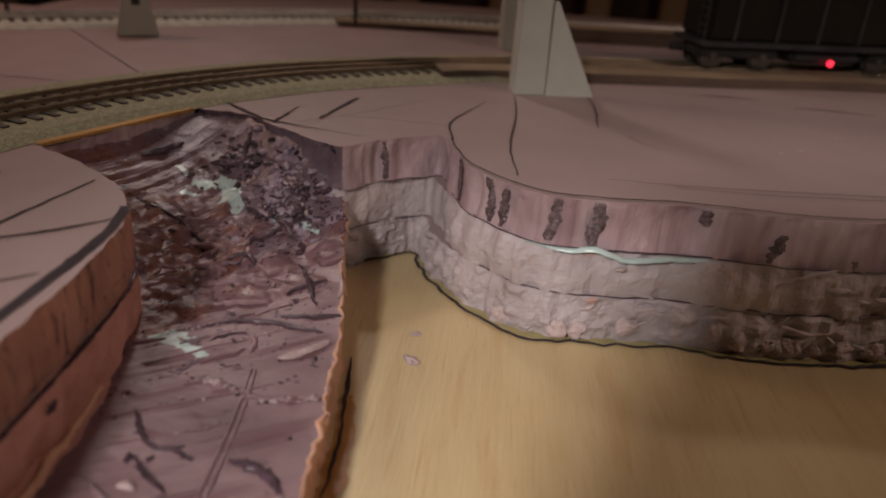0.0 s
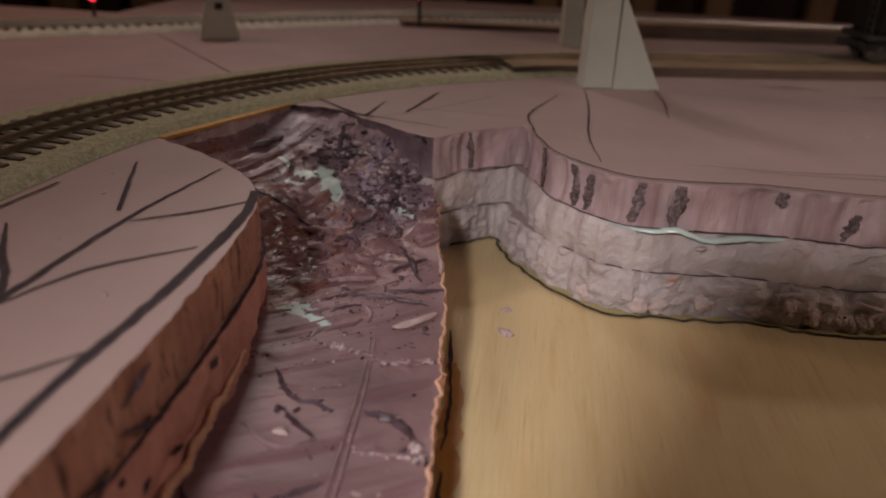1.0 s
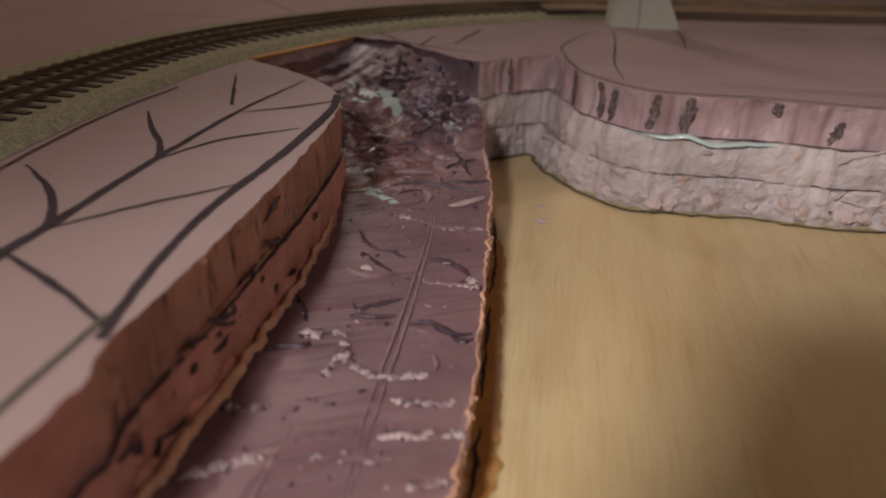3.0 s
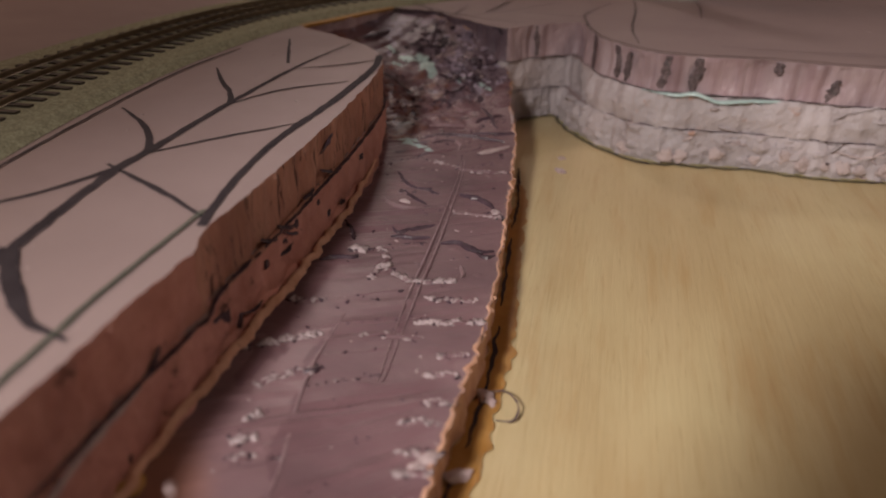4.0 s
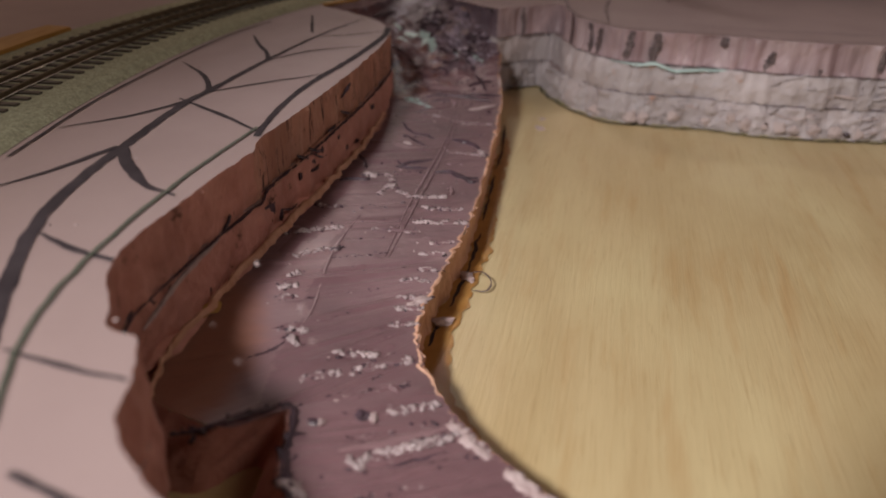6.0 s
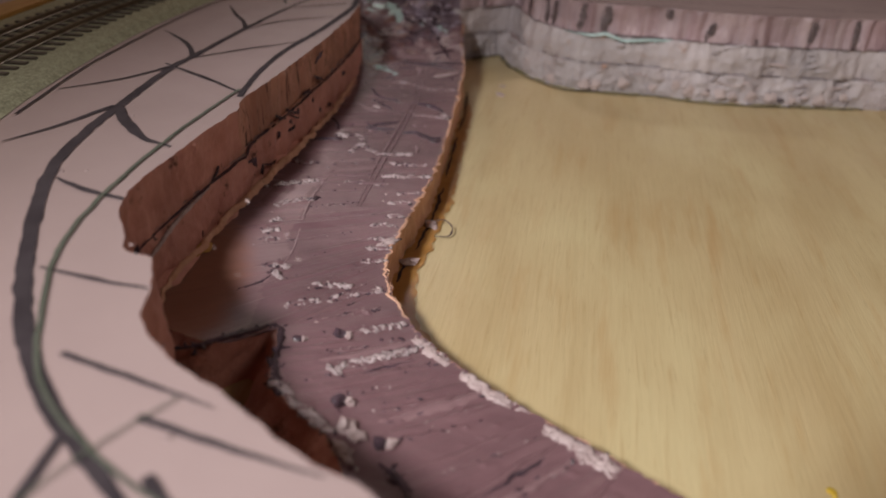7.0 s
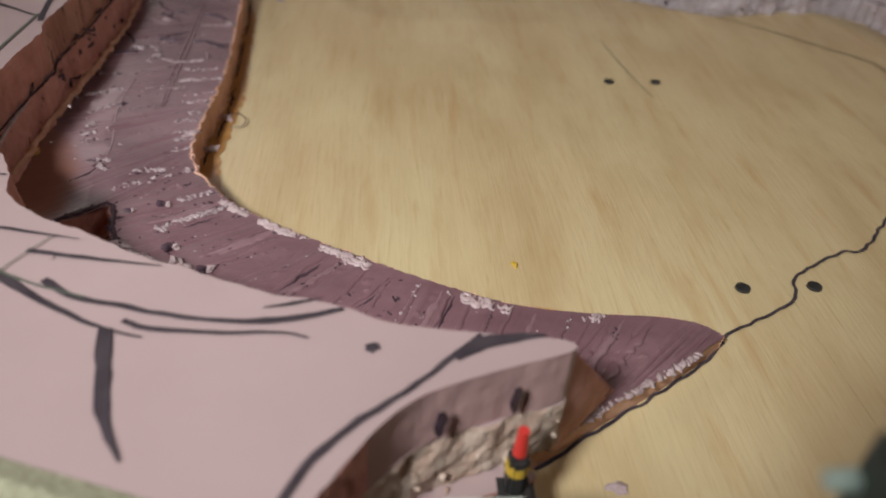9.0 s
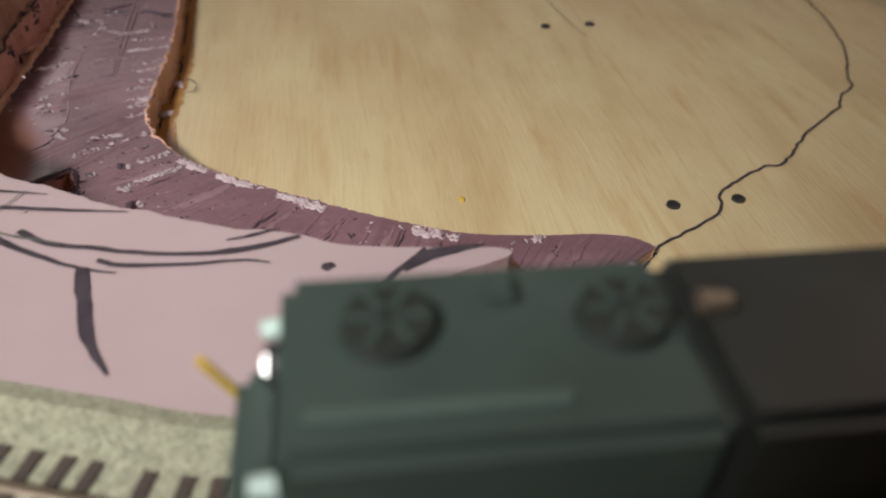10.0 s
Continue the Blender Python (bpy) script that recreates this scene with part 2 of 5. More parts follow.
DUSTY = mat("dusty_mauve_paint", (0.315, 0.215, 0.23), (0.22, 0.135, 0.15), 60, 0.45, 0.4, 400)
RED = mat("red_plastic", (0.62, 0.05, 0.035), (0.5, 0.035, 0.03), 60, 0.4, 0.1)
YELLOW = mat("yellow_paint", (0.60, 0.42, 0.04), (0.5, 0.33, 0.03), 60, 0.5, 0.1)
SLAT = mat("yellow_pine_slat", (0.52, 0.30, 0.08), (0.42, 0.22, 0.05), 40, 0.55, 0.3, 200, stretch=(1, 6, 1))
STUD = mat("pine_stud", (0.50, 0.34, 0.20), (0.38, 0.24, 0.13), 12, 0.7, 0.3, 120, stretch=(6, 6, 1))
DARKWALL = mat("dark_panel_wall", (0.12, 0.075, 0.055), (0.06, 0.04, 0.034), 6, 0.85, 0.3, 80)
ROOM = mat("dim_painted_wall", (0.36, 0.32, 0.28), (0.30, 0.26, 0.22), 3, 0.85, 0.2, 60)
FLOOR = mat("concrete_floor", (0.20, 0.185, 0.17), (0.14, 0.13, 0.12), 4, 0.8, 0.3, 80)
BROWNBOX = mat("brown_carton", (0.20, 0.11, 0.06), (0.15, 0.08, 0.045), 12, 0.8, 0.2, 100)
BLUEBOX = mat("slate_blue_tin", (0.10, 0.13, 0.15), (0.07, 0.09, 0.11), 12, 0.5, 0.1, 100)


# ---- helpers for meshes; the plan is in units of half a metre ----
def mesh_part(name, verts, faces, mats, parent=None, label="", mi=None, smooth=False, at=None):
    me = bpy.data.meshes.new(name)
    me.from_pydata([(K * v[0], K * v[1], K * v[2]) for v in verts], [], faces)
    for m in (mats if isinstance(mats, (list, tuple)) else [mats]):
        me.materials.append(m)
    if mi:
        me.polygons.foreach_set("material_index", mi)
    if smooth:
        me.polygons.foreach_set("use_smooth", [True] * len(faces))
    me.update()
    ob = new(name, me)
    ob.parent = parent
    if at is not None:
        ob.matrix_basis = at
    if label:
        ob["label"] = label
    return ob


def bm_part(name, bm, mats, parent=None, label="", smooth=False, at=None):
    me = bpy.data.meshes.new(name)
    for v in bm.verts:
        v.co *= K
    bm.normal_update()
    bm.to_mesh(me)
    bm.free()
    for m in (mats if isinstance(mats, (list, tuple)) else [mats]):
        me.materials.append(m)
    if smooth:
        me.polygons.foreach_set("use_smooth", [True] * len(me.polygons))
    ob = new(name, me)
    ob.parent = parent
    if at is not None:
        ob.matrix_basis = at
    if label:
        ob["label"] = label
    return ob


def at_plan(x, y, z, rz=0.0, rx=0.0, ry=0.0):
    return pose(K * x, K * y, K * z, rx, ry, rz)


def thing(name, label, category, group="", kind="", at=None):
    ob = new(name)
    ob.empty_display_size = 0.02
    if at is not None:
        ob.matrix_basis = at
    return tagged(ob, label, category, group, kind)


def box(bm, x0, x1, y0, y1, z0, z1, bevel=0.0):
    r = bmesh.ops.create_cube(bm, size=1.0, matrix=Matrix.Translation(((x0 + x1) / 2, (y0 + y1) / 2, (z0 + z1) / 2))
                              @ Matrix.Diagonal((x1 - x0, y1 - y0, z1 - z0, 1)))
    if bevel:
        es = list({e for v in r["verts"] for e in v.link_edges})
        bmesh.ops.bevel(bm, geom=es, offset=bevel, segments=2, affect="EDGES")
    return bm


def cyl(bm, r1, r2, depth, m, seg=24):
    bmesh.ops.create_cone(bm, cap_ends=True, segments=seg, radius1=r1, radius2=r2, depth=depth, matrix=m)
    return bm


def spline(pts, step):
    """Points along a smooth curve through pts, about step apart."""
    P = [Vector((*p, 0)[:3]) for p in pts]
    P = [2 * P[0] - P[1]] + P + [2 * P[-1] - P[-2]]
    out = []
    for i in range(1, len(P) - 2):
        a, b, c, d = P[i - 1:i + 3]
        n = max(1, int((c - b).length / step))
        for k in range(n):
            t = k / n
            out.append(0.5 * ((2 * b) + (c - a) * t + (2 * a - 5 * b + 4 * c - d) * t * t + (3 * b - a - 3 * c + d) * t ** 3))
    return out + [P[-2].copy()]


def ns(x, y, z=0.0):
    return noise.noise(Vector((x, y, z)))


def fr(x, y, z=0.0, o=4):
    return noise.fractal(Vector((x, y, z)), 0.9, 2.1, o)


STROKES = []


def ribbon(name, pts, widths, z, m, parent, step=0.006, wob=0.0012):
    """A hand-drawn stroke lying on a flat top; each lies a hair above the one before."""
    STROKES.append(name)
    fine = 0.6 if parent is not None and parent.name.startswith("foam_plateau") else 1.0      # a finer pen on the plateau
    z = z + 0.00003 * len(STROKES)
    C = spline(pts, step)
    V, F = [], []
    for i, p in enumerate(C):
        t = (C[min(i + 1, len(C) - 1)] - C[max(i - 1, 0)]).normalized()
        n = Vector((-t.y, t.x, 0))
        u = i / max(1, len(C) - 1) * (len(widths) - 1)
        k = min(int(u), len(widths) - 2)
        w = (widths[k] * (1 - u + k) + widths[k + 1] * (u - k)) * fine * (1 + 0.25 * ns(p.x * 90, p.y * 90, 3))
        q = p + n * wob * ns(p.x * 60, p.y * 60, 7)
        V += [(*(q + n * w / 2).xy, z + 0.0007), (*(q - n * w / 2).xy, z + 0.0007)]
    F = [(2 * i, 2 * i + 1, 2 * i + 3, 2 * i + 2) for i in range(len(C) - 1)]
    return mesh_part(name, V, F, m, parent)


def slab(name, edge, rest, z0, z1, mats, parent, amp=0.004, f=40.0, rows=8, lean=0.0, bulge=0.0, drip=0.0, seed=0.0, label="", chunk=0.0, face=None, facet=0.0, calm=None):
    """A board with a rough cut edge (edge, then the plain rest of its outline, anticlockwise); mats: skin, cut face."""
    E = [p.xy for p in spline(edge, 0.0036)]
    ne = len(E)
    O = E + [Vector(p) for p in rest]
    n = len(O)
    V, F, MI = [], [], []
    for j in range(rows + 1):
        h = j / rows
        z = z0 + (z1 - z0) * h
        for i, p in enumerate(O):
            if i >= ne:
                V.append((p.x, p.y, z))
                continue
            t = (O[min(i + 2, ne - 1)] - O[max(i - 2, 0)]).normalized()
            nrm = Vector((t.y, -t.x))
            d = amp * fr(p.x * f, p.y * f, z * f * 0.8 + seed) + bulge * math.sin(math.pi * h) + lean * (1 - h)
            d += drip * ns(p.x * 70 + seed, p.y * 70, z * 8)
            if chunk:
                c = ns(p.x * 55, p.y * 55, z * 75 + seed)
                d += chunk * max(0.0, c - 0.12) * (1 if c < 0.4 else 0.6)
            if calm and calm(p):           # sanded smooth
                d *= 0.22
            if facet and p.x > 0.30:       # slanting knife cuts
                u = p.x * 13 + 0.25 * h + 0.6 * ns(p.x * 5, seed)
                d += facet * min(1.0, (p.x - 0.30) * 8) * (abs((u % 1.0) - 0.5) - 0.25)
            if j == rows:
                d *= 0.55
            V.append((p.x + nrm.x * d, p.y + nrm.y * d, z))
    for j in range(rows):
        for i in range(n):
            k = (i + 1) % n
            F.append((j * n + i, j * n + k, (j + 1) * n + k, (j + 1) * n + i))
            MI.append(face(O[i], (j + 0.5) / rows) if face else 1)
    top = rows * n
    loop = [Vector((V[top + i][0], V[top + i][1], 0)) for i in range(n)]
    for tri in tessellate_polygon([loop]):
        a, b, c = (loop[k] for k in tri)
        if (b - a).cross(c - a).z < 0:
            tri = (tri[0], tri[2], tri[1])
        F.append(tuple(top + k for k in tri))
        MI.append(0)
    return mesh_part(name, V, F, mats, parent, label, MI)


# ---- the room ----
def room():
    def wall(name, x0, x1, y0, y1, z0, z1, m, label, cat="wall"):
        bm = box(bmesh.new(), x0, x1, y0, y1, z0, z1)
        return tagged(bm_part(name, bm, m), label, cat, kind="structure")
    wall("floor", -6, 6, -6, 6, -2.1, -2.0, FLOOR, "grey concrete workshop floor", "floor")
    wall("ceiling", -6, 6, -6, 6, 4.0, 4.1, ROOM, "plain dim workshop ceiling", "ceiling")
    wall("wall_south", -6, 6, -6.1, -6, -2, 4, ROOM, "plain dim painted workshop wall")
    wall("wall_west", -6.1, -6, -6, 6, -2, 4, ROOM, "plain dim painted workshop wall")
    wall("wall_east", 6, 6.1, -6, 6, -2, 4, ROOM, "plain dim painted workshop wall")
    wall("wall_north", -6, 6, 4.4, 4.5, -2, 4, DARKWALL, "dark brown panel wall behind bare studs")
    bm = box(bmesh.new(), -0.06, 0.06, -0.05, 0.05, -2.0, 4.0, 0.006)
    first = tagged(bm_part("wall_stud", bm, STUD, at=at_plan(-3.2, 4.3, 0)), "bare pine wall stud before a dark wall", "stud", "studs of the back wall")
    for i in range(1, 16):
        copy_thing(first, at_plan(-3.2 + 0.46 * i + 0.04 * (i % 3), 4.3, 0))
    rnd = random.Random(4)
    for i in range(12):
        w, h = rnd.uniform(0.16, 0.36), rnd.uniform(0.2, 0.5)
        x = -2.6 + 0.52 * i
        b = bm_part("storage_box", box(bmesh.new(), -w / 2, w / 2, -0.14, 0.14, 0, h, 0.012), [BROWNBOX, BLUEBOX, ROOM][i % 3], at=at_plan(x, 3.95, -0.6))
        tagged(b, ["brown carton box on the low back shelf", "slate blue tin box on the low back shelf", "pale storage box on the low back shelf"][i % 3], "box", "boxes on the back shelf")
    tagged(bm_part("back_shelf", box(bmesh.new(), -3.2, 4.2, 3.75, 4.2, -0.66, -0.6, 0.006), STUD), "long low pine shelf on the back wall", "shelf")


room()

# ---- the table top: two sheets of plywood ----
def plywood():
    for x0, x1 in ((-1.7, 0.7022), (0.7030, 2.4)):
        ob = bm_part("plywood_sheet", box(bmesh.new(), x0, x1, -1.25, 2.45, -0.036, 0.0, 0.0003), PLY)
        tagged(ob, "honey-coloured varnished plywood sheet of the table top", "plywood sheet", "plywood sheets of the table", "structure")
    for x in (-1.5, 0.3, 2.2):
        for y in (-1.1, 2.3):
            tagged(bm_part("table_leg", box(bmesh.new(), x - 0.05, x + 0.05, y - 0.05, y + 0.05, -2.0, -0.036, 0.006), STUD), "square pine leg under the plywood table", "table leg", "legs of the table")


plywood()

# ---- foam boards ----
ISLAND_EDGE = [(0.19, -0.53), (0.218, -0.471), (0.235, -0.445), (0.255, -0.418), (0.283, -0.395), (0.337, -0.373), (0.384, -0.357),
               (0.380, -0.346), (0.329, -0.340), (0.262, -0.330), (0.225, -0.313), (0.168, -0.297), (0.117, -0.276), (0.068, -0.255),
               (0.017, -0.225), (-0.024, -0.203), (-0.056, -0.174), (-0.068, -0.143), (-0.085, -0.111), (-0.106, -0.106),
               (-0.125, -0.08), (-0.143, -0.055), (-0.155, -0.025), (-0.157, 0.03), (-0.157, 0.094), (-0.154, 0.16), (-0.152, 0.178),
               (-0.160, 0.215), (-0.158, 0.322), (-0.158, 0.42), (-0.159, 0.506), (-0.163, 0.58), (-0.168, 0.64), (-0.177, 0.69),
               (-0.192, 0.73), (-0.213, 0.757), (-0.245, 0.79), (-0.306, 0.834), (-0.347, 0.860), (-0.315, 0.925), (-0.285, 0.99), (-0.262, 1.045)]
ISLAND_REST = [(-0.9, 1.75), (-1.65, 1.75), (-1.65, -0.78), (0.15, -0.78), (0.17, -0.62)]
CLIFF_EDGE = [(-0.262, 1.048), (-0.20, 1.042), (-0.143, 0.999), (-0.10, 0.968), (-0.057, 0.944), (-0.03, 0.972), (-0.002, 0.996),
              (0.03, 1.015), (0.048, 1.024), (0.060, 1.006), (0.066, 0.98), (0.076, 0.950), (0.09, 0.915), (0.13, 0.872), (0.16, 0.852),
              (0.185, 0.845), (0.24, 0.846), (0.294, 0.852), (0.348, 0.850), (0.40, 0.846), (0.46, 0.850), (0.537, 0.864), (0.6, 0.874),
              (0.685, 0.893), (0.72, 0.89), (0.789, 0.868), (0.877, 0.815), (0.932, 0.797), (1.0, 0.80), (1.1, 0.83), (1.2, 0.835),
              (1.25, 0.80), (1.30, 0.67), (1.36, 0.45), (1.45, 0.2), (1.5, 0.0), (1.6, -0.2)]
BASE_EDGE = [(-0.262, 1.048), (-0.20, 1.042), (-0.143, 0.999), (-0.10, 0.968), (-0.060, 0.950), (-0.036, 0.978), (-0.001, 1.010), (0.022, 1.022), (0.036, 1.010), (0.044, 0.985),
             (0.064, 0.945), (0.094, 0.902), (0.123, 0.876), (0.148, 0.855), (0.183, 0.848)] + CLIFF_EDGE[16:]
MID_EDGE = [((p[0] + q[0]) / 2, (p[1] + q[1]) / 2) for p, q in zip(CLIFF_EDGE[:15], BASE_EDGE[:15])] + CLIFF_EDGE[16:]
CLIFF_REST = [(2.3, -0.2), (2.3, 2.35), (-0.9, 2.35), (-0.9, 1.752)]
TOP = 0.152


def foam():
    isl = thing("foam_island", "stacked pink foam boards with marker lines drawn on top", "foam landform", kind="structure")
    slab("upper_board", ISLAND_EDGE, ISLAND_REST, 0.1016, TOP, [PINK, BARK, RAW, STREAK, TIPFACE], isl, 0.0035, 45, 10, face=lambda p, h: 4 if p.x > 0.245 else (3 if p.y > 0.80 else (1 if p.y > 0.177 else 2)), drip=0.0025, seed=2, label="pink foam board with scored brown edge", chunk=0.002, calm=lambda p: p.x > 0.235)
    slab("lower_board", ISLAND_EDGE, ISLAND_REST, 0.0500, 0.1010, [PINK, RAW, TORN], isl, 0.0045, 38, 16, face=lambda p, h: 2 if p.x > 0.2 and p.y < -0.345 else 1, lean=0.002, bulge=0.002, chunk=0.004, seed=9, label="rust-toned cut foam board")
    inset = [(p[0] - 0.035 if p[1] > -0.1 else p[0] - 0.02, p[1] - (0.03 if p[1] < 0.0 else 0.0)) for p in ISLAND_EDGE]
    slab("base_board", inset, ISLAND_REST, 0.0, 0.0495, [PINK, RAW], isl, 0.003, 30, 4, seed=5)
    plat = thing("foam_plateau", "three stacked foam boards plastered into a pale layered cliff", "foam landform", kind="structure")
    slab("upper_board", CLIFF_EDGE, CLIFF_REST, 0.1016, TOP, [PINK, STREAK, PURPLE], plat, 0.0025, 35, 9, face=lambda p, h: 2 if p.x < -0.056 else 1, drip=0.007, bulge=-0.003, seed=12, label="pink foam board with streaked mauve edge")
    slab("middle_board", MID_EDGE, CLIFF_REST, 0.0510, 0.1010, [PINK, PLASTER], plat, 0.0042, 28, 14, lean=0.002, bulge=0.003, seed=21, label="pale plastered foam board", chunk=0.005, drip=0.005, facet=0.016)
    slab("lower_board", BASE_EDGE, CLIFF_REST, 0.0, 0.0505, [PINK, PLASTER], plat, 0.006, 34, 16, lean=0.004, bulge=0.003, seed=33, label="pale plastered foam board with crumbly foot", chunk=0.013, drip=0.006, facet=0.016)
    return isl, plat


island, plateau = foam()

# ---- the carved ramp of the river bed ----
BED_ROWS = [  # left x, y, z, right x, y, z, sag of the middle
    (-0.352, 0.852, 0.140, -0.256, 1.056, 0.148, 0.004), (-0.31, 0.828, 0.122, -0.205, 1.048, 0.149, 0.026), (-0.26, 0.795, 0.100, -0.143, 1.006, 0.144, 0.036),
    (-0.225, 0.76, 0.084, -0.09, 0.968, 0.126, 0.032), (-0.20, 0.72, 0.074, -0.050, 0.935, 0.088, 0.014), (-0.185, 0.66, 0.063, -0.028, 0.83, 0.068, 0.006),
    (-0.175, 0.60, 0.056, -0.008, 0.73, 0.055, 0.004), (-0.172, 0.52, 0.054, 0.003, 0.63, 0.046, 0.004), (-0.170, 0.42, 0.053, 0.011, 0.53, 0.044, 0.004),
    (-0.170, 0.32, 0.053, 0.019, 0.43, 0.043, 0.004), (-0.172, 0.20, 0.053, 0.026, 0.31, 0.043, 0.004), (-0.175, 0.10, 0.053, 0.023, 0.22, 0.042, 0.005),
    (-0.168, -0.02, 0.052, 0.020, 0.14, 0.041, 0.006), (-0.078, -0.056, 0.044, 0.028, 0.085, 0.040, 0.005), (-0.038, -0.020, 0.041, 0.055, 0.03, 0.038, 0.003),
    (-0.018, -0.088, 0.041, 0.10, -0.016, 0.036, 0.004), (0.042, -0.135, 0.041, 0.16, -0.058, 0.035, 0.003), (0.105, -0.23, 0.043, 0.23, -0.098, 0.034, 0.003),
    (0.21, -0.33, 0.045, 0.30, -0.135, 0.033, 0.003), (0.29, -0.352, 0.042, 0.38, -0.168, 0.031, 0.002), (0.335, -0.358, 0.036, 0.46, -0.178, 0.028, 0.002),
    (0.375, -0.343, 0.028, 0.52, -0.178, 0.025, 0.0), (0.43, -0.306, 0.022, 0.56, -0.182, 0.022, 0.0), (0.50, -0.262, 0.019, 0.58, -0.189, 0.019, 0.0),
    (0.56, -0.222, 0.017, 0.592, -0.198, 0.016, 0.0)]


def bed_surface(nu, nv):
    """Rows of the bed's skin with ripples across the flow, knife marks and crust."""
    rows = []
    A = [Vector(r[0:3]) for r in BED_ROWS]
    B = [Vector(r[3:6]) for r in BED_ROWS]
    S = [r[6] for r in BED_ROWS]

    def cr(P, i, t):
        g = lambda k: P[max(0, min(len(P) - 1, k))]
        a, b, c, d = g(i - 1), g(i), g(i + 1), g(i + 2)
        return 0.5 * ((2 * b) + (c - a) * t + (2 * a - 5 * b + 4 * c - d) * t * t + (3 * b - a - 3 * c + d) * t ** 3)
    for u in range(nu + 1):
        s = u / nu * (len(A) - 1)
        i = min(int(s), len(A) - 2)
        t = s - i
        l, r = cr(A, i, t), cr(B, i, t)
        sag = S[i] * (1 - t) + S[i + 1] * t
        wild = max(0.0, 1 - abs(s - 3.2) / 2.6)        # the broken rapids at the head
        row = []
        for v in range(nv + 1):
            w = v / nv
            e = math.sin(math.pi * min(1, max(0, w)))
            p = l.lerp(r, w)
            jag = 0.004 * fr(s * 9.0, 4.2, 1) if v == nv else 0.0
            p.x += jag
            z = p.z - sag * e ** 0.7
            ripple = ns(s * 7.0, w * 0.9, 2) * 0.0020 + ns(s * 24.0, w * 1.2, 8) * 0.0012 + (0.5 - abs(ns(s * 40.0, w * 1.5, 18))) * 0.0010
            ripple *= max(0.15, min(1.0, 0.55 + 1.6 * ns(s * 2.3, w * 2.2, 70)))
            step_ = max(0.0, ns(s * 5.5, w * 1.1, 31) - 0.25) * 0.006
            crust = max(0.0, fr(p.x * 60, p.y * 110, 11) - 0.55) * 0.006
            z += (ripple + step_ + crust) * min(1, e * 3)
            z += wild * (0.014 * fr(p.x * 20, p.y * 24, 5, 3) + 0.008 * (0.4 - abs(ns(p.x * 40, p.y * 60, 6)))) * min(1, e * 2.5)
            z += (0.0003 + 0.0007 * wild) * fr(p.x * 55, p.y * 55, 3)
            z -= 0.006 * math.exp(-((p.x + 0.125) ** 2 + (p.y + 0.02) ** 2) / 0.0022)      # the hollow under the island's corner
            row.append((p.x, p.y, z))
        rows.append(row)
    return rows


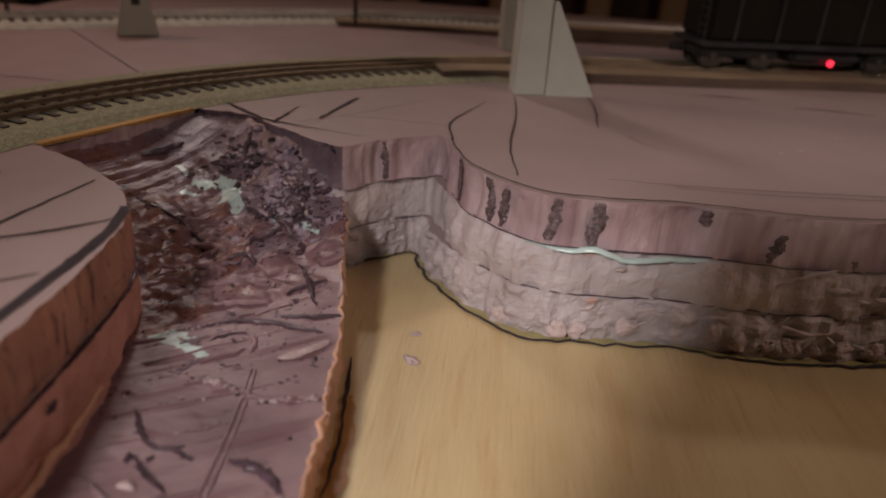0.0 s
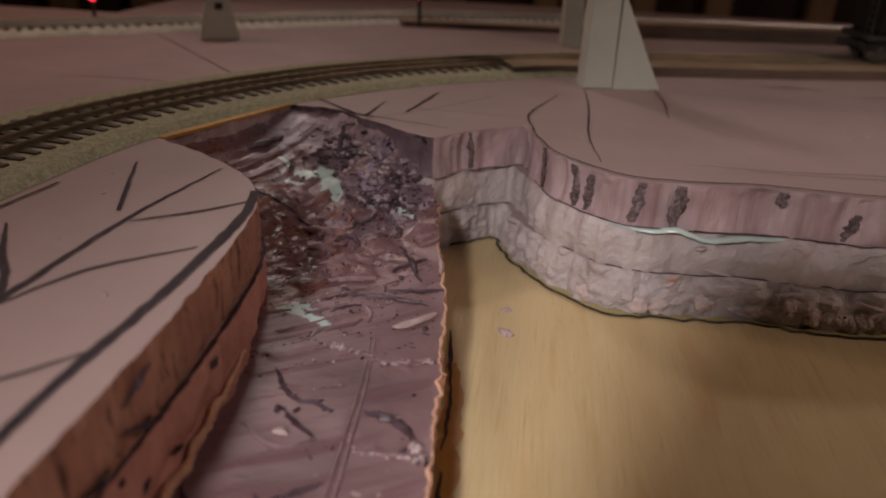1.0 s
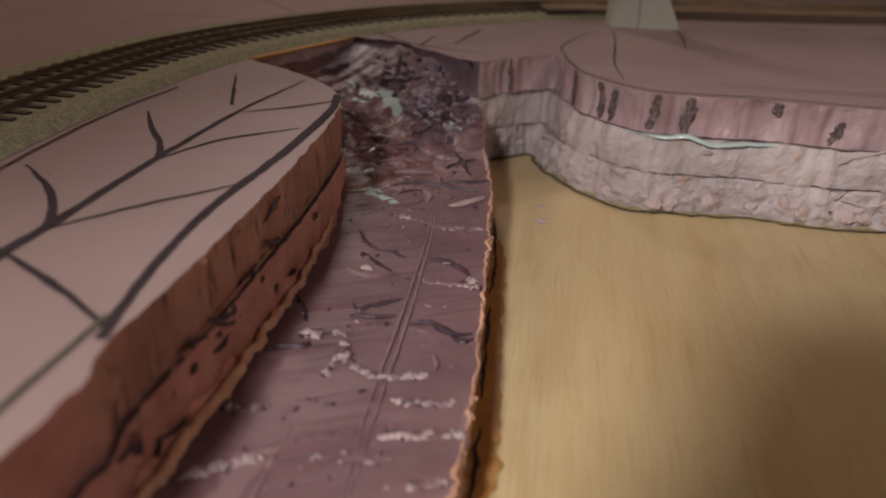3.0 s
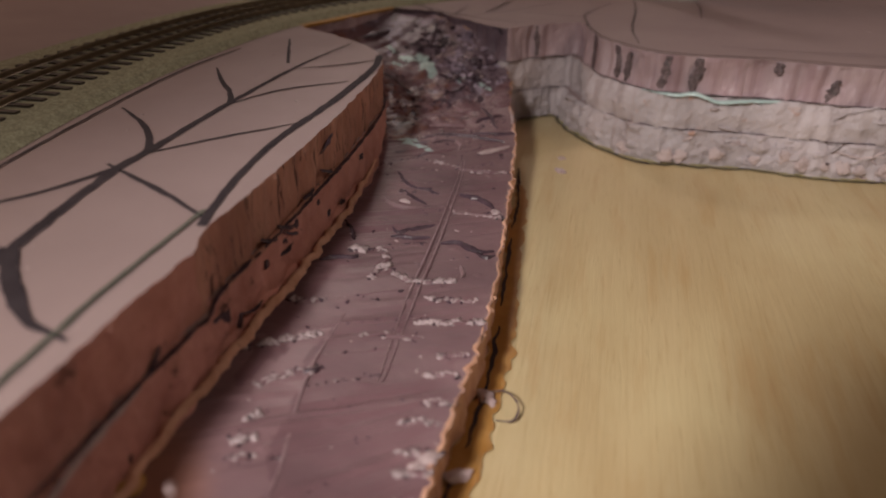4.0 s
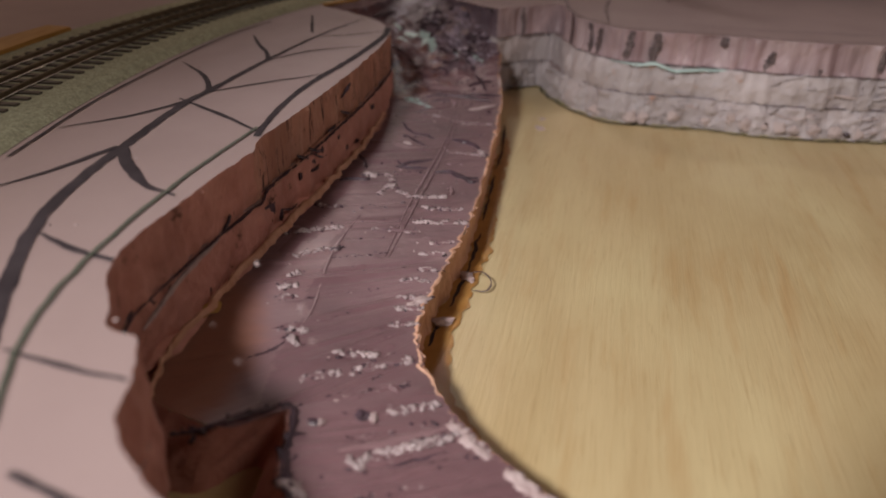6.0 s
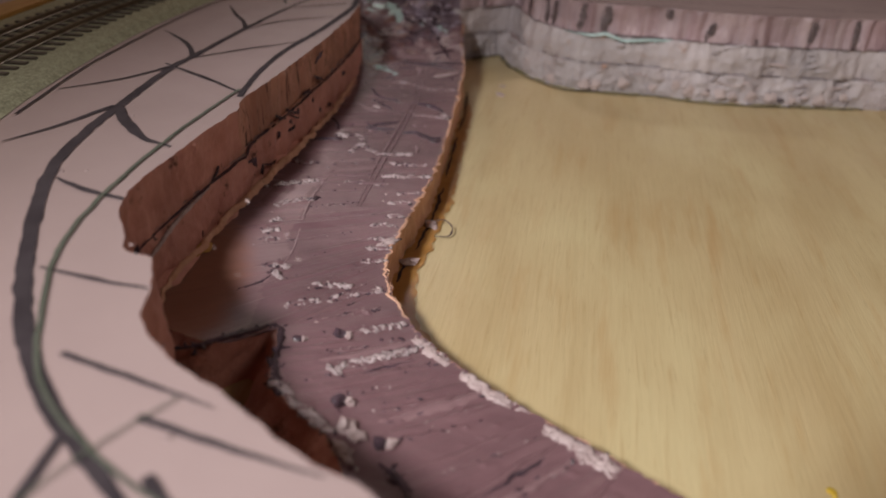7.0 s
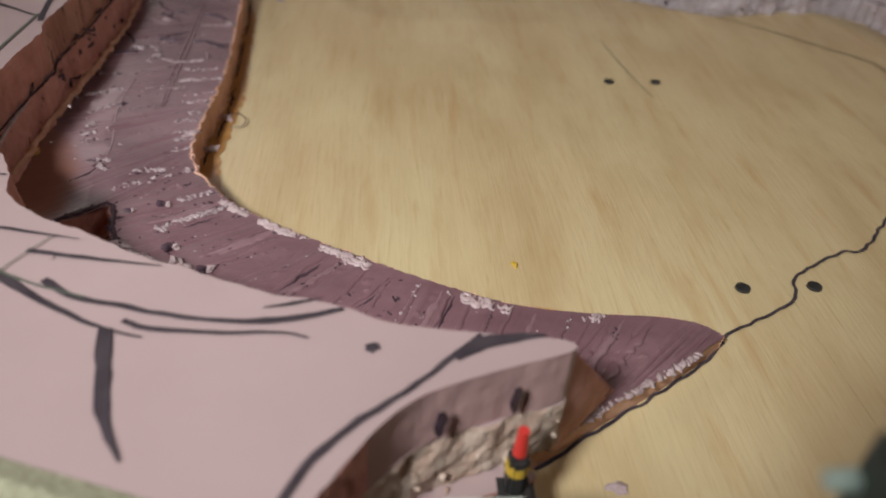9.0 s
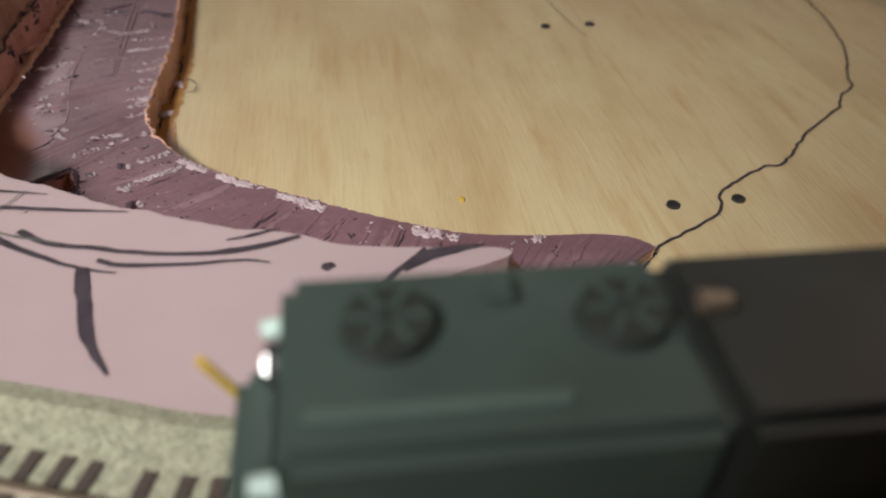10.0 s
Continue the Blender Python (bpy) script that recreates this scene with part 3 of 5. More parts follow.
def river_bed():
    bed = thing("river_bed", "carved foam river bed painted glossy mauve with ripples", "river bed", kind="structure")
    nu, nv = 1150, 76
    R = bed_surface(nu, nv)
    V = [p for row in R for p in row]
    n = nv + 1
    F = [(u * n + v, (u + 1) * n + v, (u + 1) * n + v + 1, u * n + v + 1) for u in range(nu) for v in range(nv)]
    foam_lines = [((-0.240, 0.947), (-0.236, 0.940), 0.005), ((-0.213, 0.927), (-0.185, 0.940), 0.008), ((-0.186, 0.940), (-0.171, 0.913), 0.010),
                  ((-0.171, 0.913), (-0.163, 0.902), 0.006), ((-0.130, 0.896), (-0.115, 0.894), 0.006), ((-0.084, 0.889), (-0.075, 0.887), 0.005),
                  ((-0.224, 0.910), (-0.209, 0.914), 0.003), ((-0.155, 0.677), (-0.112, 0.665), 0.006), ((-0.147, 0.686), (-0.126, 0.681), 0.003)]

    def off_line(x, y):
        best = 9.0
        for (x0, y0), (x1, y1), wide in foam_lines:
            t = max(0, min(1, ((x - x0) * (x1 - x0) + (y - y0) * (y1 - y0)) / ((x1 - x0) ** 2 + (y1 - y0) ** 2)))
            best = min(best, math.hypot(x - x0 - t * (x1 - x0), y - y0 - t * (y1 - y0)) - wide)
        return best
    MI = []
    for u in range(nu):
        s = u / nu * (len(BED_ROWS) - 1)
        for v in range(nv):
            k = 0
            if s < 8:
                x, y, z = R[u][v]
                w = v / nv
                g = fr(x * 48, y * 48, 77)
                if off_line(x, y) < 0.006 * fr(x * 70, y * 70, 50):
                    k = 3
                elif s < 7.5 and abs(fr(x * 36, y * 40, 60, 4)) < 0.055 * max(0.0, 1.0 - abs(s - 3.4) / 3.4) * (0.5 + 1.2 * max(0, g + 0.3)):
                    k = 4
                elif s < 4.2 and w > 0.62 + 0.30 * g:
                    k = 5 if fr(x * 22, y * 22, 91) > 0.15 else 1
                elif s < 5.2 and w < 0.34 + 0.4 * g:
                    k = 2
            elif 9.8 < s < 13.6:        # the paler coat beside the peeled lip
                x, y, z = R[u][v]
                if x < -0.092 + 0.12 * max(0.0, 0.19 - y) + 0.009 * fr(x * 30, y * 30, 44) and y < 0.25 + 0.10 * fr(x * 26, y * 8, 9):
                    k = 6
            MI.append(k)
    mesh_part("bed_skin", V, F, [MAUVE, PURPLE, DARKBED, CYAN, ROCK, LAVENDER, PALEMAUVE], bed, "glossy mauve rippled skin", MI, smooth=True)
    m = 5
    for ring, mt, lab in (([row[-1] for row in R] + [row[0] for row in reversed(R[int(nu * 20 / 24):])], EDGEFOAM, "raw orange-pink cut edge of the foam"),
                          ([row[0] for row in R[int(nu * 11.9 / 24):int(nu * 17.3 / 24)]][::-1], RAW, "torn rust-toned edge of the broken bed")):
        V = []
        for k, p in enumerate(ring):
            for j in range(m + 1):
                h = j / m
                d = 0.0035 * fr(p[0] * 60, p[1] * 60, h * 2.5) - 0.002 * math.sin(math.pi * h)
                lean_ = 0.032 * h if mt is RAW else 0.0
                V.append((p[0] + d - 0.6 * lean_, p[1] + d * 0.6 - 0.8 * lean_, p[2] * (1 - h)))
        F = [(k * (m + 1) + j, (k + 1) * (m + 1) + j, (k + 1) * (m + 1) + j + 1, k * (m + 1) + j + 1) for k in range(len(ring) - 1) for j in range(m)]
        mesh_part("cut_edge", V, F, mt, bed, lab)
    return bed, R


bed, BEDGRID = river_bed()


def bed_point(s, w):
    """A place on the bed: s counts rows of BED_ROWS, w runs from its island side to its open side."""
    u = int(s / (len(BED_ROWS) - 1) * (len(BEDGRID) - 1))
    return BEDGRID[max(0, min(len(BEDGRID) - 1, u))][int(w * (len(BEDGRID[0]) - 1))]


# ---- marker lines on the foam ----
def ink_lines():
    thin, fine = (0.002, 0.004, 0.002), (0.0012, 0.002, 0.0012)
    isl = [
        ([(-0.19, 0.722), (-0.178, 0.66), (-0.178, 0.527), (-0.186, 0.404), (-0.184, 0.329), (-0.174, 0.25), (-0.166, 0.212)], (0.008, 0.010, 0.008, 0.007, 0.007)),
        ([(-0.245, 0.775), (-0.268, 0.637), (-0.278, 0.477), (-0.281, 0.332), (-0.283, 0.296), (-0.277, 0.224), (-0.267, 0.151), (-0.261, 0.101), (-0.243, 0.02),
          (-0.214, -0.045), (-0.166, -0.127), (-0.118, -0.195), (-0.078, -0.238), (-0.039, -0.27), (0.031, -0.318), (0.067, -0.337), (0.095, -0.346)],
         (0.002, 0.005, 0.007, 0.009, 0.010, 0.011, 0.011, 0.010, 0.002)),
        ([(-0.356, 0.603), (-0.323, 0.552), (-0.295, 0.515), (-0.278, 0.482)], (0.002, 0.006, 0.006)),
        ([(-0.276, 0.479), (-0.246, 0.54), (-0.188, 0.592)], thin), ([(-0.372, 0.435), (-0.323, 0.394), (-0.296, 0.36), (-0.281, 0.332)], (0.002, 0.006, 0.007)),
        ([(-0.279, 0.328), (-0.245, 0.373), (-0.187, 0.438)], thin), ([(-0.354, 0.179), (-0.312, 0.23), (-0.284, 0.291)], (0.002, 0.004, 0.006)),
        ([(-0.296, 0.297), (-0.225, 0.259), (-0.17, 0.224)], (0.003, 0.006, 0.003)), ([(-0.269, 0.152), (-0.236, 0.112), (-0.20, 0.08), (-0.167, 0.068)], (0.011, 0.011, 0.003)),
        ([(-0.311, 0.038), (-0.29, 0.086), (-0.271, 0.15)], (0.002, 0.005, 0.007)), ([(-0.221, -0.016), (-0.185, -0.03), (-0.150, -0.037)], (0.003, 0.006, 0.004)),
        ([(-0.147, -0.139), (-0.111, -0.144), (-0.068, -0.146)], thin), ([(-0.334, 0.773), (-0.305, 0.70), (-0.284, 0.648)], (0.002, 0.004, 0.004)),
        ([(-0.184, 0.696), (-0.22, 0.66), (-0.265, 0.628)], thin),
        ([(-0.041, -0.27), (-0.034, -0.317), (-0.020, -0.40), (-0.01, -0.45)], (0.005, 0.006, 0.003)),
        ([(0.069, -0.338), (0.078, -0.374), (0.088, -0.410), (0.107, -0.447)], (0.009, 0.010, 0.009, 0.002)),
        ([(0.012, -0.287), (0.035, -0.304), (0.073, -0.315), (0.108, -0.324), (0.147, -0.330), (0.187, -0.328), (0.226, -0.316)], (0.006, 0.005, 0.005, 0.004, 0.007, 0.004)),
        ([(0.078, -0.330), (0.099, -0.338), (0.143, -0.341), (0.186, -0.341), (0.204, -0.346)], (0.005, 0.004, 0.003, 0.002)),
        ([(0.170, -0.316), (0.19, -0.311), (0.211, -0.304)], (0.001, 0.004, 0.001)), ([(-0.079, -0.217), (-0.033, -0.226), (0.021, -0.238)], (0.004, 0.004, 0.001)),
        ([(-0.012, -0.253), (0.037, -0.262), (0.090, -0.270)], (0.005, 0.004, 0.001)),
        ([(0.196, -0.482), (0.203, -0.466), (0.213, -0.447), (0.241, -0.417), (0.273, -0.391), (0.300, -0.364), (0.322, -0.342)], (0.006, 0.005, 0.004, 0.004)),
        ([(0.303, -0.366), (0.322, -0.351), (0.345, -0.345), (0.368, -0.342)], (0.004, 0.012, 0.010, 0.002)),
        ([(-0.345, 0.10), (-0.372, 0.25), (-0.385, 0.42), (-0.388, 0.58), (-0.372, 0.70)], (0.003, 0.003, 0.003)),
        ([(-0.64, 1.11), (-0.54, 1.125), (-0.44, 1.115)], fine)]
    for pts, w in isl:
        ribbon("ink_line", pts, w, TOP, INK, island)
    ribbon("faded_line", [(-0.176, 0.235), (-0.178, 0.10), (-0.170, -0.02), (-0.150, -0.114), (-0.108, -0.194), (-0.07, -0.245), (-0.006, -0.287), (0.046, -0.306)],
           (0.0035, 0.0038, 0.0038, 0.003, 0.002), TOP, GREENINK, island)
    pl = [
        ([(0.064, 1.006), (0.056, 1.05), (0.057, 1.10), (0.093, 1.211)], (0.003, 0.004, 0.002)), ([(0.139, 0.895), (0.130, 1.0), (0.136, 1.15), (0.133, 1.263)], thin),
        ([(0.243, 1.30), (0.247, 1.222), (0.241, 1.119)], thin), ([(-0.153, 1.015), (-0.144, 1.097)], (0.006, 0.003)), ([(-0.105, 1.05), (-0.082, 1.17)], (0.005, 0.008)),
        ([(-0.141, 1.012), (-0.073, 1.077), (0.008, 1.186)], fine), ([(-0.238, 1.088), (-0.18, 1.035), (-0.157, 1.02), (-0.04, 0.985)], (0.006, 0.008, 0.004, 0.002)),
        ([(0.232, 0.909), (0.333, 0.911), (0.522, 0.933), (0.7, 0.96)], fine), ([(0.3, 0.902), (0.40, 0.905), (0.55, 0.925), (0.7, 0.95)], fine),
        ([(-0.093, 1.07), (-0.014, 1.069), (0.057, 1.066)], fine), ([(0.42, 1.38), (0.47, 1.385), (0.52, 1.38)], (0.002, 0.008, 0.002)), ([(0.56, 1.34), (0.6, 1.345), (0.68, 1.335)], (0.002, 0.006, 0.002))]
    for pts, w in pl:
        ribbon("ink_line", pts, w, TOP, INK, plateau)
    # a thin line along the brink of the cliff
    ribbon("brink_line", [(x, y + 0.006) for x, y in CLIFF_EDGE[9:23]], (0.003, 0.004, 0.003, 0.003), TOP, INK, plateau)


ink_lines()


def floor_lines():
    """Marker outlines drawn on the plywood."""
    film_ = ribbon("glue_film", [(-0.05, 0.958), (-0.03, 0.982), (0.0, 1.008), (0.026, 1.014), (0.040, 0.978), (0.060, 0.938), (0.09, 0.893), (0.12, 0.866), (0.148, 0.845), (0.183, 0.838), (0.25, 0.841), (0.30, 0.849), (0.34, 0.846), (0.40, 0.838), (0.46, 0.842), (0.54, 0.856), (0.68, 0.885)],
                   (0.012, 0.016, 0.014, 0.016, 0.012, 0.014, 0.006), -0.0004, GLUE, None, wob=0.004)
    tagged(film_, "olive glue film squeezed out along the cliff foot", "glue", kind="structure")
    foot = thing("drawn_outline", "black marker outline drawn on the plywood", "drawn line", kind="structure")
    ribbon("line_of_cliff", [(-0.056, 0.945), (-0.035, 0.969), (0.0, 1.0), (0.022, 1.010), (0.035, 0.974), (0.054, 0.935), (0.086, 0.890), (0.116, 0.862), (0.144, 0.838),
                             (0.181, 0.828), (0.216, 0.833), (0.251, 0.834), (0.299, 0.842), (0.339, 0.838), (0.395, 0.831), (0.458, 0.836), (0.537, 0.85), (0.68, 0.878)],
           (0.004, 0.004, 0.005, 0.003, 0.005, 0.003), 0.0, INK, foot, wob=0.006)
    ribbon("line_of_shore", [(0.590, -0.190), (0.647, -0.157), (0.698, -0.127), (0.712, -0.108), (0.722, -0.084), (0.796, -0.038), (0.833, -0.028), (0.909, 0.045),
                             (0.986, 0.104), (1.018, 0.145), (1.049, 0.17), (1.07, 0.215), (1.112, 0.29), (1.150, 0.40), (1.168, 0.50), (1.166, 0.56), (1.09, 0.646), (1.02, 0.72), (0.93, 0.79)],
           (0.0035, 0.004, 0.0035, 0.003, 0.0025), 0.0, INK, foot, wob=0.004)
    ribbon("line_of_tip", [(0.598, -0.190), (0.564, -0.222), (0.538, -0.240), (0.505, -0.262), (0.468, -0.284), (0.432, -0.308), (0.404, -0.327), (0.380, -0.341)],
           (0.0035, 0.003, 0.004), 0.0, INK, foot, wob=0.003)
    ribbon("varnish_stain", [(0.006, 0.70), (0.013, 0.63), (0.021, 0.53), (0.029, 0.43), (0.036, 0.31), (0.034, 0.22), (0.031, 0.15), (0.040, 0.085), (0.066, 0.035), (0.108, -0.010), (0.166, -0.052), (0.234, -0.092), (0.304, -0.130)],
           (0.010, 0.020, 0.016, 0.024, 0.022, 0.032, 0.032, 0.024, 0.014), -0.0003, STAIN, foot, wob=0.008)
    for pts in ([(-0.004, 0.76), (0.008, 0.66), (0.014, 0.57)], [(0.016, 0.545), (0.022, 0.45), (0.026, 0.40)], [(0.029, 0.365), (0.033, 0.28), (0.030, 0.20)], [(0.029, 0.18), (0.026, 0.13)]):
        ribbon("line_of_bank", pts, (0.0015, 0.005, 0.002, 0.004, 0.0015), 0.0, INK, foot, wob=0.003, step=0.003)
    ribbon("line_by_screws", [(0.66, 0.62), (0.672, 0.5), (0.69, 0.38)], (0.001, 0.002, 0.001), 0.0, GREENINK, foot)
    for x, y in ((0.652, -0.104), (0.737, -0.100), (0.632, 0.436), (0.713, 0.440)):
        bm = cyl(bmesh.new(), 0.0085, 0.0080, 0.003, Matrix.Translation((0, 0, 0.0015)), 20)
        box(bm, -0.005, 0.005, -0.0008, 0.0008, 0.0028, 0.0034)
        tagged(bm_part("screw_head", bm, BLACK, at=at_plan(x, y, 0, 30)), "small black screw head sunk in the plywood", "screw", "screws in the plywood")


floor_lines()


# ---- crumbs, rocks and paint on the bed and cliff ----
def lump(rnd, r, flat=0.6):
    bm = bmesh.new()
    bmesh.ops.create_icosphere(bm, subdivisions=2 if r > 0.0026 else 1, radius=r)
    k = rnd.uniform(0, 50)
    for v in bm.verts:
        q = v.co / r
        v.co *= 1 + 0.7 * ns(q.x * 1.3 + k, q.y * 1.3, q.z * 1.3) + 0.5 * ns(q.x * 3 + k, q.y * 3, q.z * 3)
        v.co.z *= flat
    return bm


def squash(bm, k=0.3):
    for v in bm.verts:
        v.co.y *= k
    return bm


def scatter(name, n, place, size, m, parent, label, seed, flat=0.6):
    """Many lumps too small to count, in one mesh."""
    rnd = random.Random(seed)
    V, F = [], []
    for i in range(n):
        p, r = place(rnd), rnd.uniform(*size)
        bm = lump(rnd, r, flat)
        a = rnd.uniform(0, 6.28)
        st = rnd.uniform(1.0, 2.4)
        base = len(V)
        bm.verts.ensure_lookup_table()
        for v in bm.verts:
            x, y = v.co.x * st, v.co.y
            V.append((p[0] + x * math.cos(a) - y * math.sin(a), p[1] + x * math.sin(a) + y * math.cos(a), p[2] + v.co.z + r * 0.1))
        F += [tuple(base + v.index for v in f.verts) for f in bm.faces]
        bm.free()
    ob = mesh_part(name, V, F, m, parent, label, smooth=True)
    ob["kind"] = "stuff"
    return ob


def streaks(seed):
    """Places in short rows across the bed, as crust gathers on ripples."""
    rnd0 = random.Random(seed)
    lines = [(rnd0.uniform(5, 20), rnd0.uniform(0.2, 0.8), rnd0.uniform(0.06, 0.22), rnd0.uniform(-0.12, 0.12)) for _ in range(30)]

    def place(rnd):
        s, w, l, sl = rnd.choice(lines)
        k = rnd.uniform(-1, 1)
        return bed_point(s + sl * k + rnd.gauss(0, 0.02), min(0.97, max(0.04, w + l * k)))
    return place


scatter("dark_crust", 60, streaks(3), (0.0006, 0.0018), ROCK, bed, "dark glossy crust on the ripples", 1)
scatter("pale_crust", 40, streaks(8), (0.0006, 0.0017), PALE, bed, "pale foam crumbs along the ripples", 2)
scatter("rapids_rock", 70, lambda r: bed_point(r.gauss(3.3, 1.0) if r.random() < 0.75 else r.uniform(4, 7.5), r.uniform(0.28, 0.97)), (0.0008, 0.0030), ROCK, bed, "dark wet rubble of the rapids", 3, 0.4)
scatter("wall_rock", 150, lambda r: bed_point(r.gauss(r.choice((1.8, 3.2, 3.7)), 0.25), min(0.99, r.gauss(0.80, 0.08))), (0.001, 0.0045), ROCK, bed, "dark rock on the canyon wall", 4, 0.5)
CLUSTERS = (11.9, 14.9, 15.05, 15.95, 16.1, 16.2, 16.9, 17.05, 18.4, 18.6, 18.75, 20.1)
scatter("edge_crumb", 80, lambda r: bed_point(r.gauss(r.choice(CLUSTERS), 0.10), 1.0 - abs(r.gauss(0, 0.035))), (0.0006, 0.0022), PALE, bed, "torn pale crumbs on the open edge", 5, 0.75)
scatter("tip_crumb", 170, lambda r: bed_point(r.uniform(20.8, 23.9), r.uniform(0.0, 0.10)), (0.0008, 0.0032), PALE, bed, "torn pale crumbs on the tip's edge", 6)


def ridge(name, pts, width, height, m, parent, label="", step=0.003, seed=0.0, lift=0.0, wob=0.0):
    """A rounded bead of paint or foam through points in space."""
    C = spline(pts, step)
    V, F, k = [], [], 7
    for i, p in enumerate(C):
        t = (C[min(i + 1, len(C) - 1)] - C[max(i - 1, 0)]).normalized()
        n = Vector((-t.y, t.x, 0)).normalized()
        u = i / (len(C) - 1)
        w = width * (0.04 + 0.96 * math.sin(math.pi * (0.02 + 0.96 * u)) ** 0.6) * max(0.15, 1 + 0.7 * fr(p.x * 110, p.y * 110, seed))
        p = p + n * wob * (ns(p.x * 45, p.y * 45, seed) + 0.5 * ns(p.x * 130, p.y * 130, seed))
        for j in range(k):
            a = math.pi * j / (k - 1)
            q = p + n * (w * math.cos(a)) + Vector((0, 0, height * math.sin(a) * (0.6 + 0.4 * math.sin(math.pi * u)) + lift))
            V.append(tuple(q))
    F = [(i * k + j, i * k + j + 1, (i + 1) * k + j + 1, (i + 1) * k + j) for i in range(len(C) - 1) for j in range(k - 1)]
    return mesh_part(name, V, F, m, parent, label, smooth=True)


GRID = np.array([p for row in BEDGRID for p in row])


def on_bed(pts):
    """Lifts plan points onto the bed's skin."""
    return [(x, y, float(GRID[((GRID[:, 0] - x) ** 2 + (GRID[:, 1] - y) ** 2).argmin(), 2])) for x, y in pts]


def along_line(pts, spread):
    """Places strewn along a polyline on the bed."""
    C = spline(pts, 0.002)

    def place(rnd):
        p = rnd.choice(C)
        return on_bed([(p.x + rnd.gauss(0, spread), p.y + rnd.gauss(0, spread))])[0]
    return place


def flake(pts, wide=0.0030, high=0.0034, m=None, seed=0):
    """A dark leaf of dried paint standing out of the skin, a few glossy beads beside it."""
    ridge("dark_flake", [(x, y, z - 0.0008) for x, y, z in on_bed(pts)], wide, high, m or ROCK, bed, seed=seed, wob=0.003, step=0.002)
    scatter("flake_crumb", 14, along_line(pts, wide * 0.8), (0.0005, 0.0013), m or ROCK, bed, "glossy crumbs beside a flake", seed + 300)


def bead_row(pts, n, m=None, big=0.0022, seed=0):
    """A crusted row of torn beads with a low welt below them."""
    ridge("paint_welt", [(x, y, z - 0.0008) for x, y, z in on_bed(pts)], 0.0026, 0.0026, MAUVE, bed, seed=seed, wob=0.003, step=0.002)
    scatter("pale_bead", n, along_line(pts, 0.0015), (0.0008, big * 1.2), m or BEAD, bed, "glassy mauve beads on a welt, paled for their glints", seed + 400, 0.8)
    scatter("dark_bead", n // 2 + 4, along_line(pts, 0.0022), (0.0006, big * 0.8), ROCK, bed, "dark glossy beads on a welt", seed + 500, 0.8)


def bed_details():
    for dx in (-0.0035, 0.0035):
        ridge("knife_groove_lip", on_bed([(-0.062 + dx * 0.5, 0.655), (-0.056 + dx * 0.6, 0.60), (-0.050 + dx * 0.8, 0.50), (-0.046 + dx, 0.41), (-0.045 + dx, 0.356), (-0.043 + dx, 0.311), (-0.037 + dx * 0.5, 0.21)]),
              0.0015, 0.0022, DUSTY, bed)
    rim = [bed_point(5.0 + 0.06 * k, 1.0) for k in range(156)]
    for k in range(0, 150, 17):      # raw foam showing along the open edge
        ridge("raw_rim", [(p[0] - 0.0008, p[1], p[2] - 0.0006) for p in rim[k:k + 18]], 0.0017, 0.0013, EDGEFOAM, bed, seed=k, wob=0.003)
    ridge("peeled_lip", on_bed([(-0.091, 0.288), (-0.091, 0.221), (-0.086, 0.173), (-0.072, 0.10), (-0.074, 0.05)]), 0.0014, 0.0014, DUSTY, bed, seed=4)
    ridge("curled_edge", on_bed([(-0.026, 0.81), (-0.020, 0.79), (-0.017, 0.77)]), 0.0025, 0.004, PALE, bed)
    ridge("curled_flap", on_bed([(-0.048, 0.672), (-0.03, 0.684), (-0.012, 0.702)]), 0.004, 0.004, PALE, bed)
    rnd = random.Random(12)
    # leaves of dried paint on the middle reach
    flake([(-0.129, 0.588), (-0.113, 0.567), (-0.097, 0.555), (-0.080, 0.560)], 0.0026, 0.0034, seed=1)
    flake([(-0.092, 0.558), (-0.078, 0.552), (-0.070, 0.548)], 0.0022, 0.003, seed=2)
    flake([(-0.108, 0.543), (-0.095, 0.529), (-0.073, 0.513)], 0.0022, 0.003, seed=3)
    flake([(-0.131, 0.518), (-0.111, 0.504), (-0.089, 0.501), (-0.073, 0.513)], 0.0024, 0.0044, DUSTY, seed=4)
    flake([(-0.047, 0.552), (-0.031, 0.551), (-0.017, 0.542), (-0.003, 0.528)], 0.0044, 0.0048, seed=5)
    flake([(-0.097, 0.450), (-0.088, 0.444), (-0.076, 0.455), (-0.057, 0.472)], 0.0030, 0.0036, seed=6)
    flake([(-0.092, 0.429), (-0.074, 0.434), (-0.054, 0.441)], 0.0026, 0.0044, seed=7)
    flake([(-0.043, 0.436), (-0.025, 0.439), (-0.016, 0.435), (0.0, 0.426), (0.012, 0.431)], 0.0034, 0.0046, seed=8)
    flake([(-0.008, 0.428), (0.004, 0.418), (0.014, 0.424)], 0.0028, 0.0036, seed=9)
    flake([(-0.146, 0.446), (-0.132, 0.429), (-0.123, 0.409)], 0.0022, 0.003, seed=10)
    flake([(-0.140, 0.360), (-0.131, 0.371), (-0.115, 0.374), (-0.112, 0.384)], 0.0036, 0.0044, seed=11)
    flake([(-0.014, 0.395), (-0.009, 0.373)], 0.0030, 0.0048, DUSTY, seed=12)
    ridge("pale_chip", [(x, y, z) for x, y, z in on_bed([(-0.106, 0.514), (-0.100, 0.516), (-0.094, 0.513)])], 0.0036, 0.0036, PALE, bed, seed=5)
    bead_row([(-0.119, 0.394), (-0.106, 0.401)], 16, big=0.0032, seed=20)
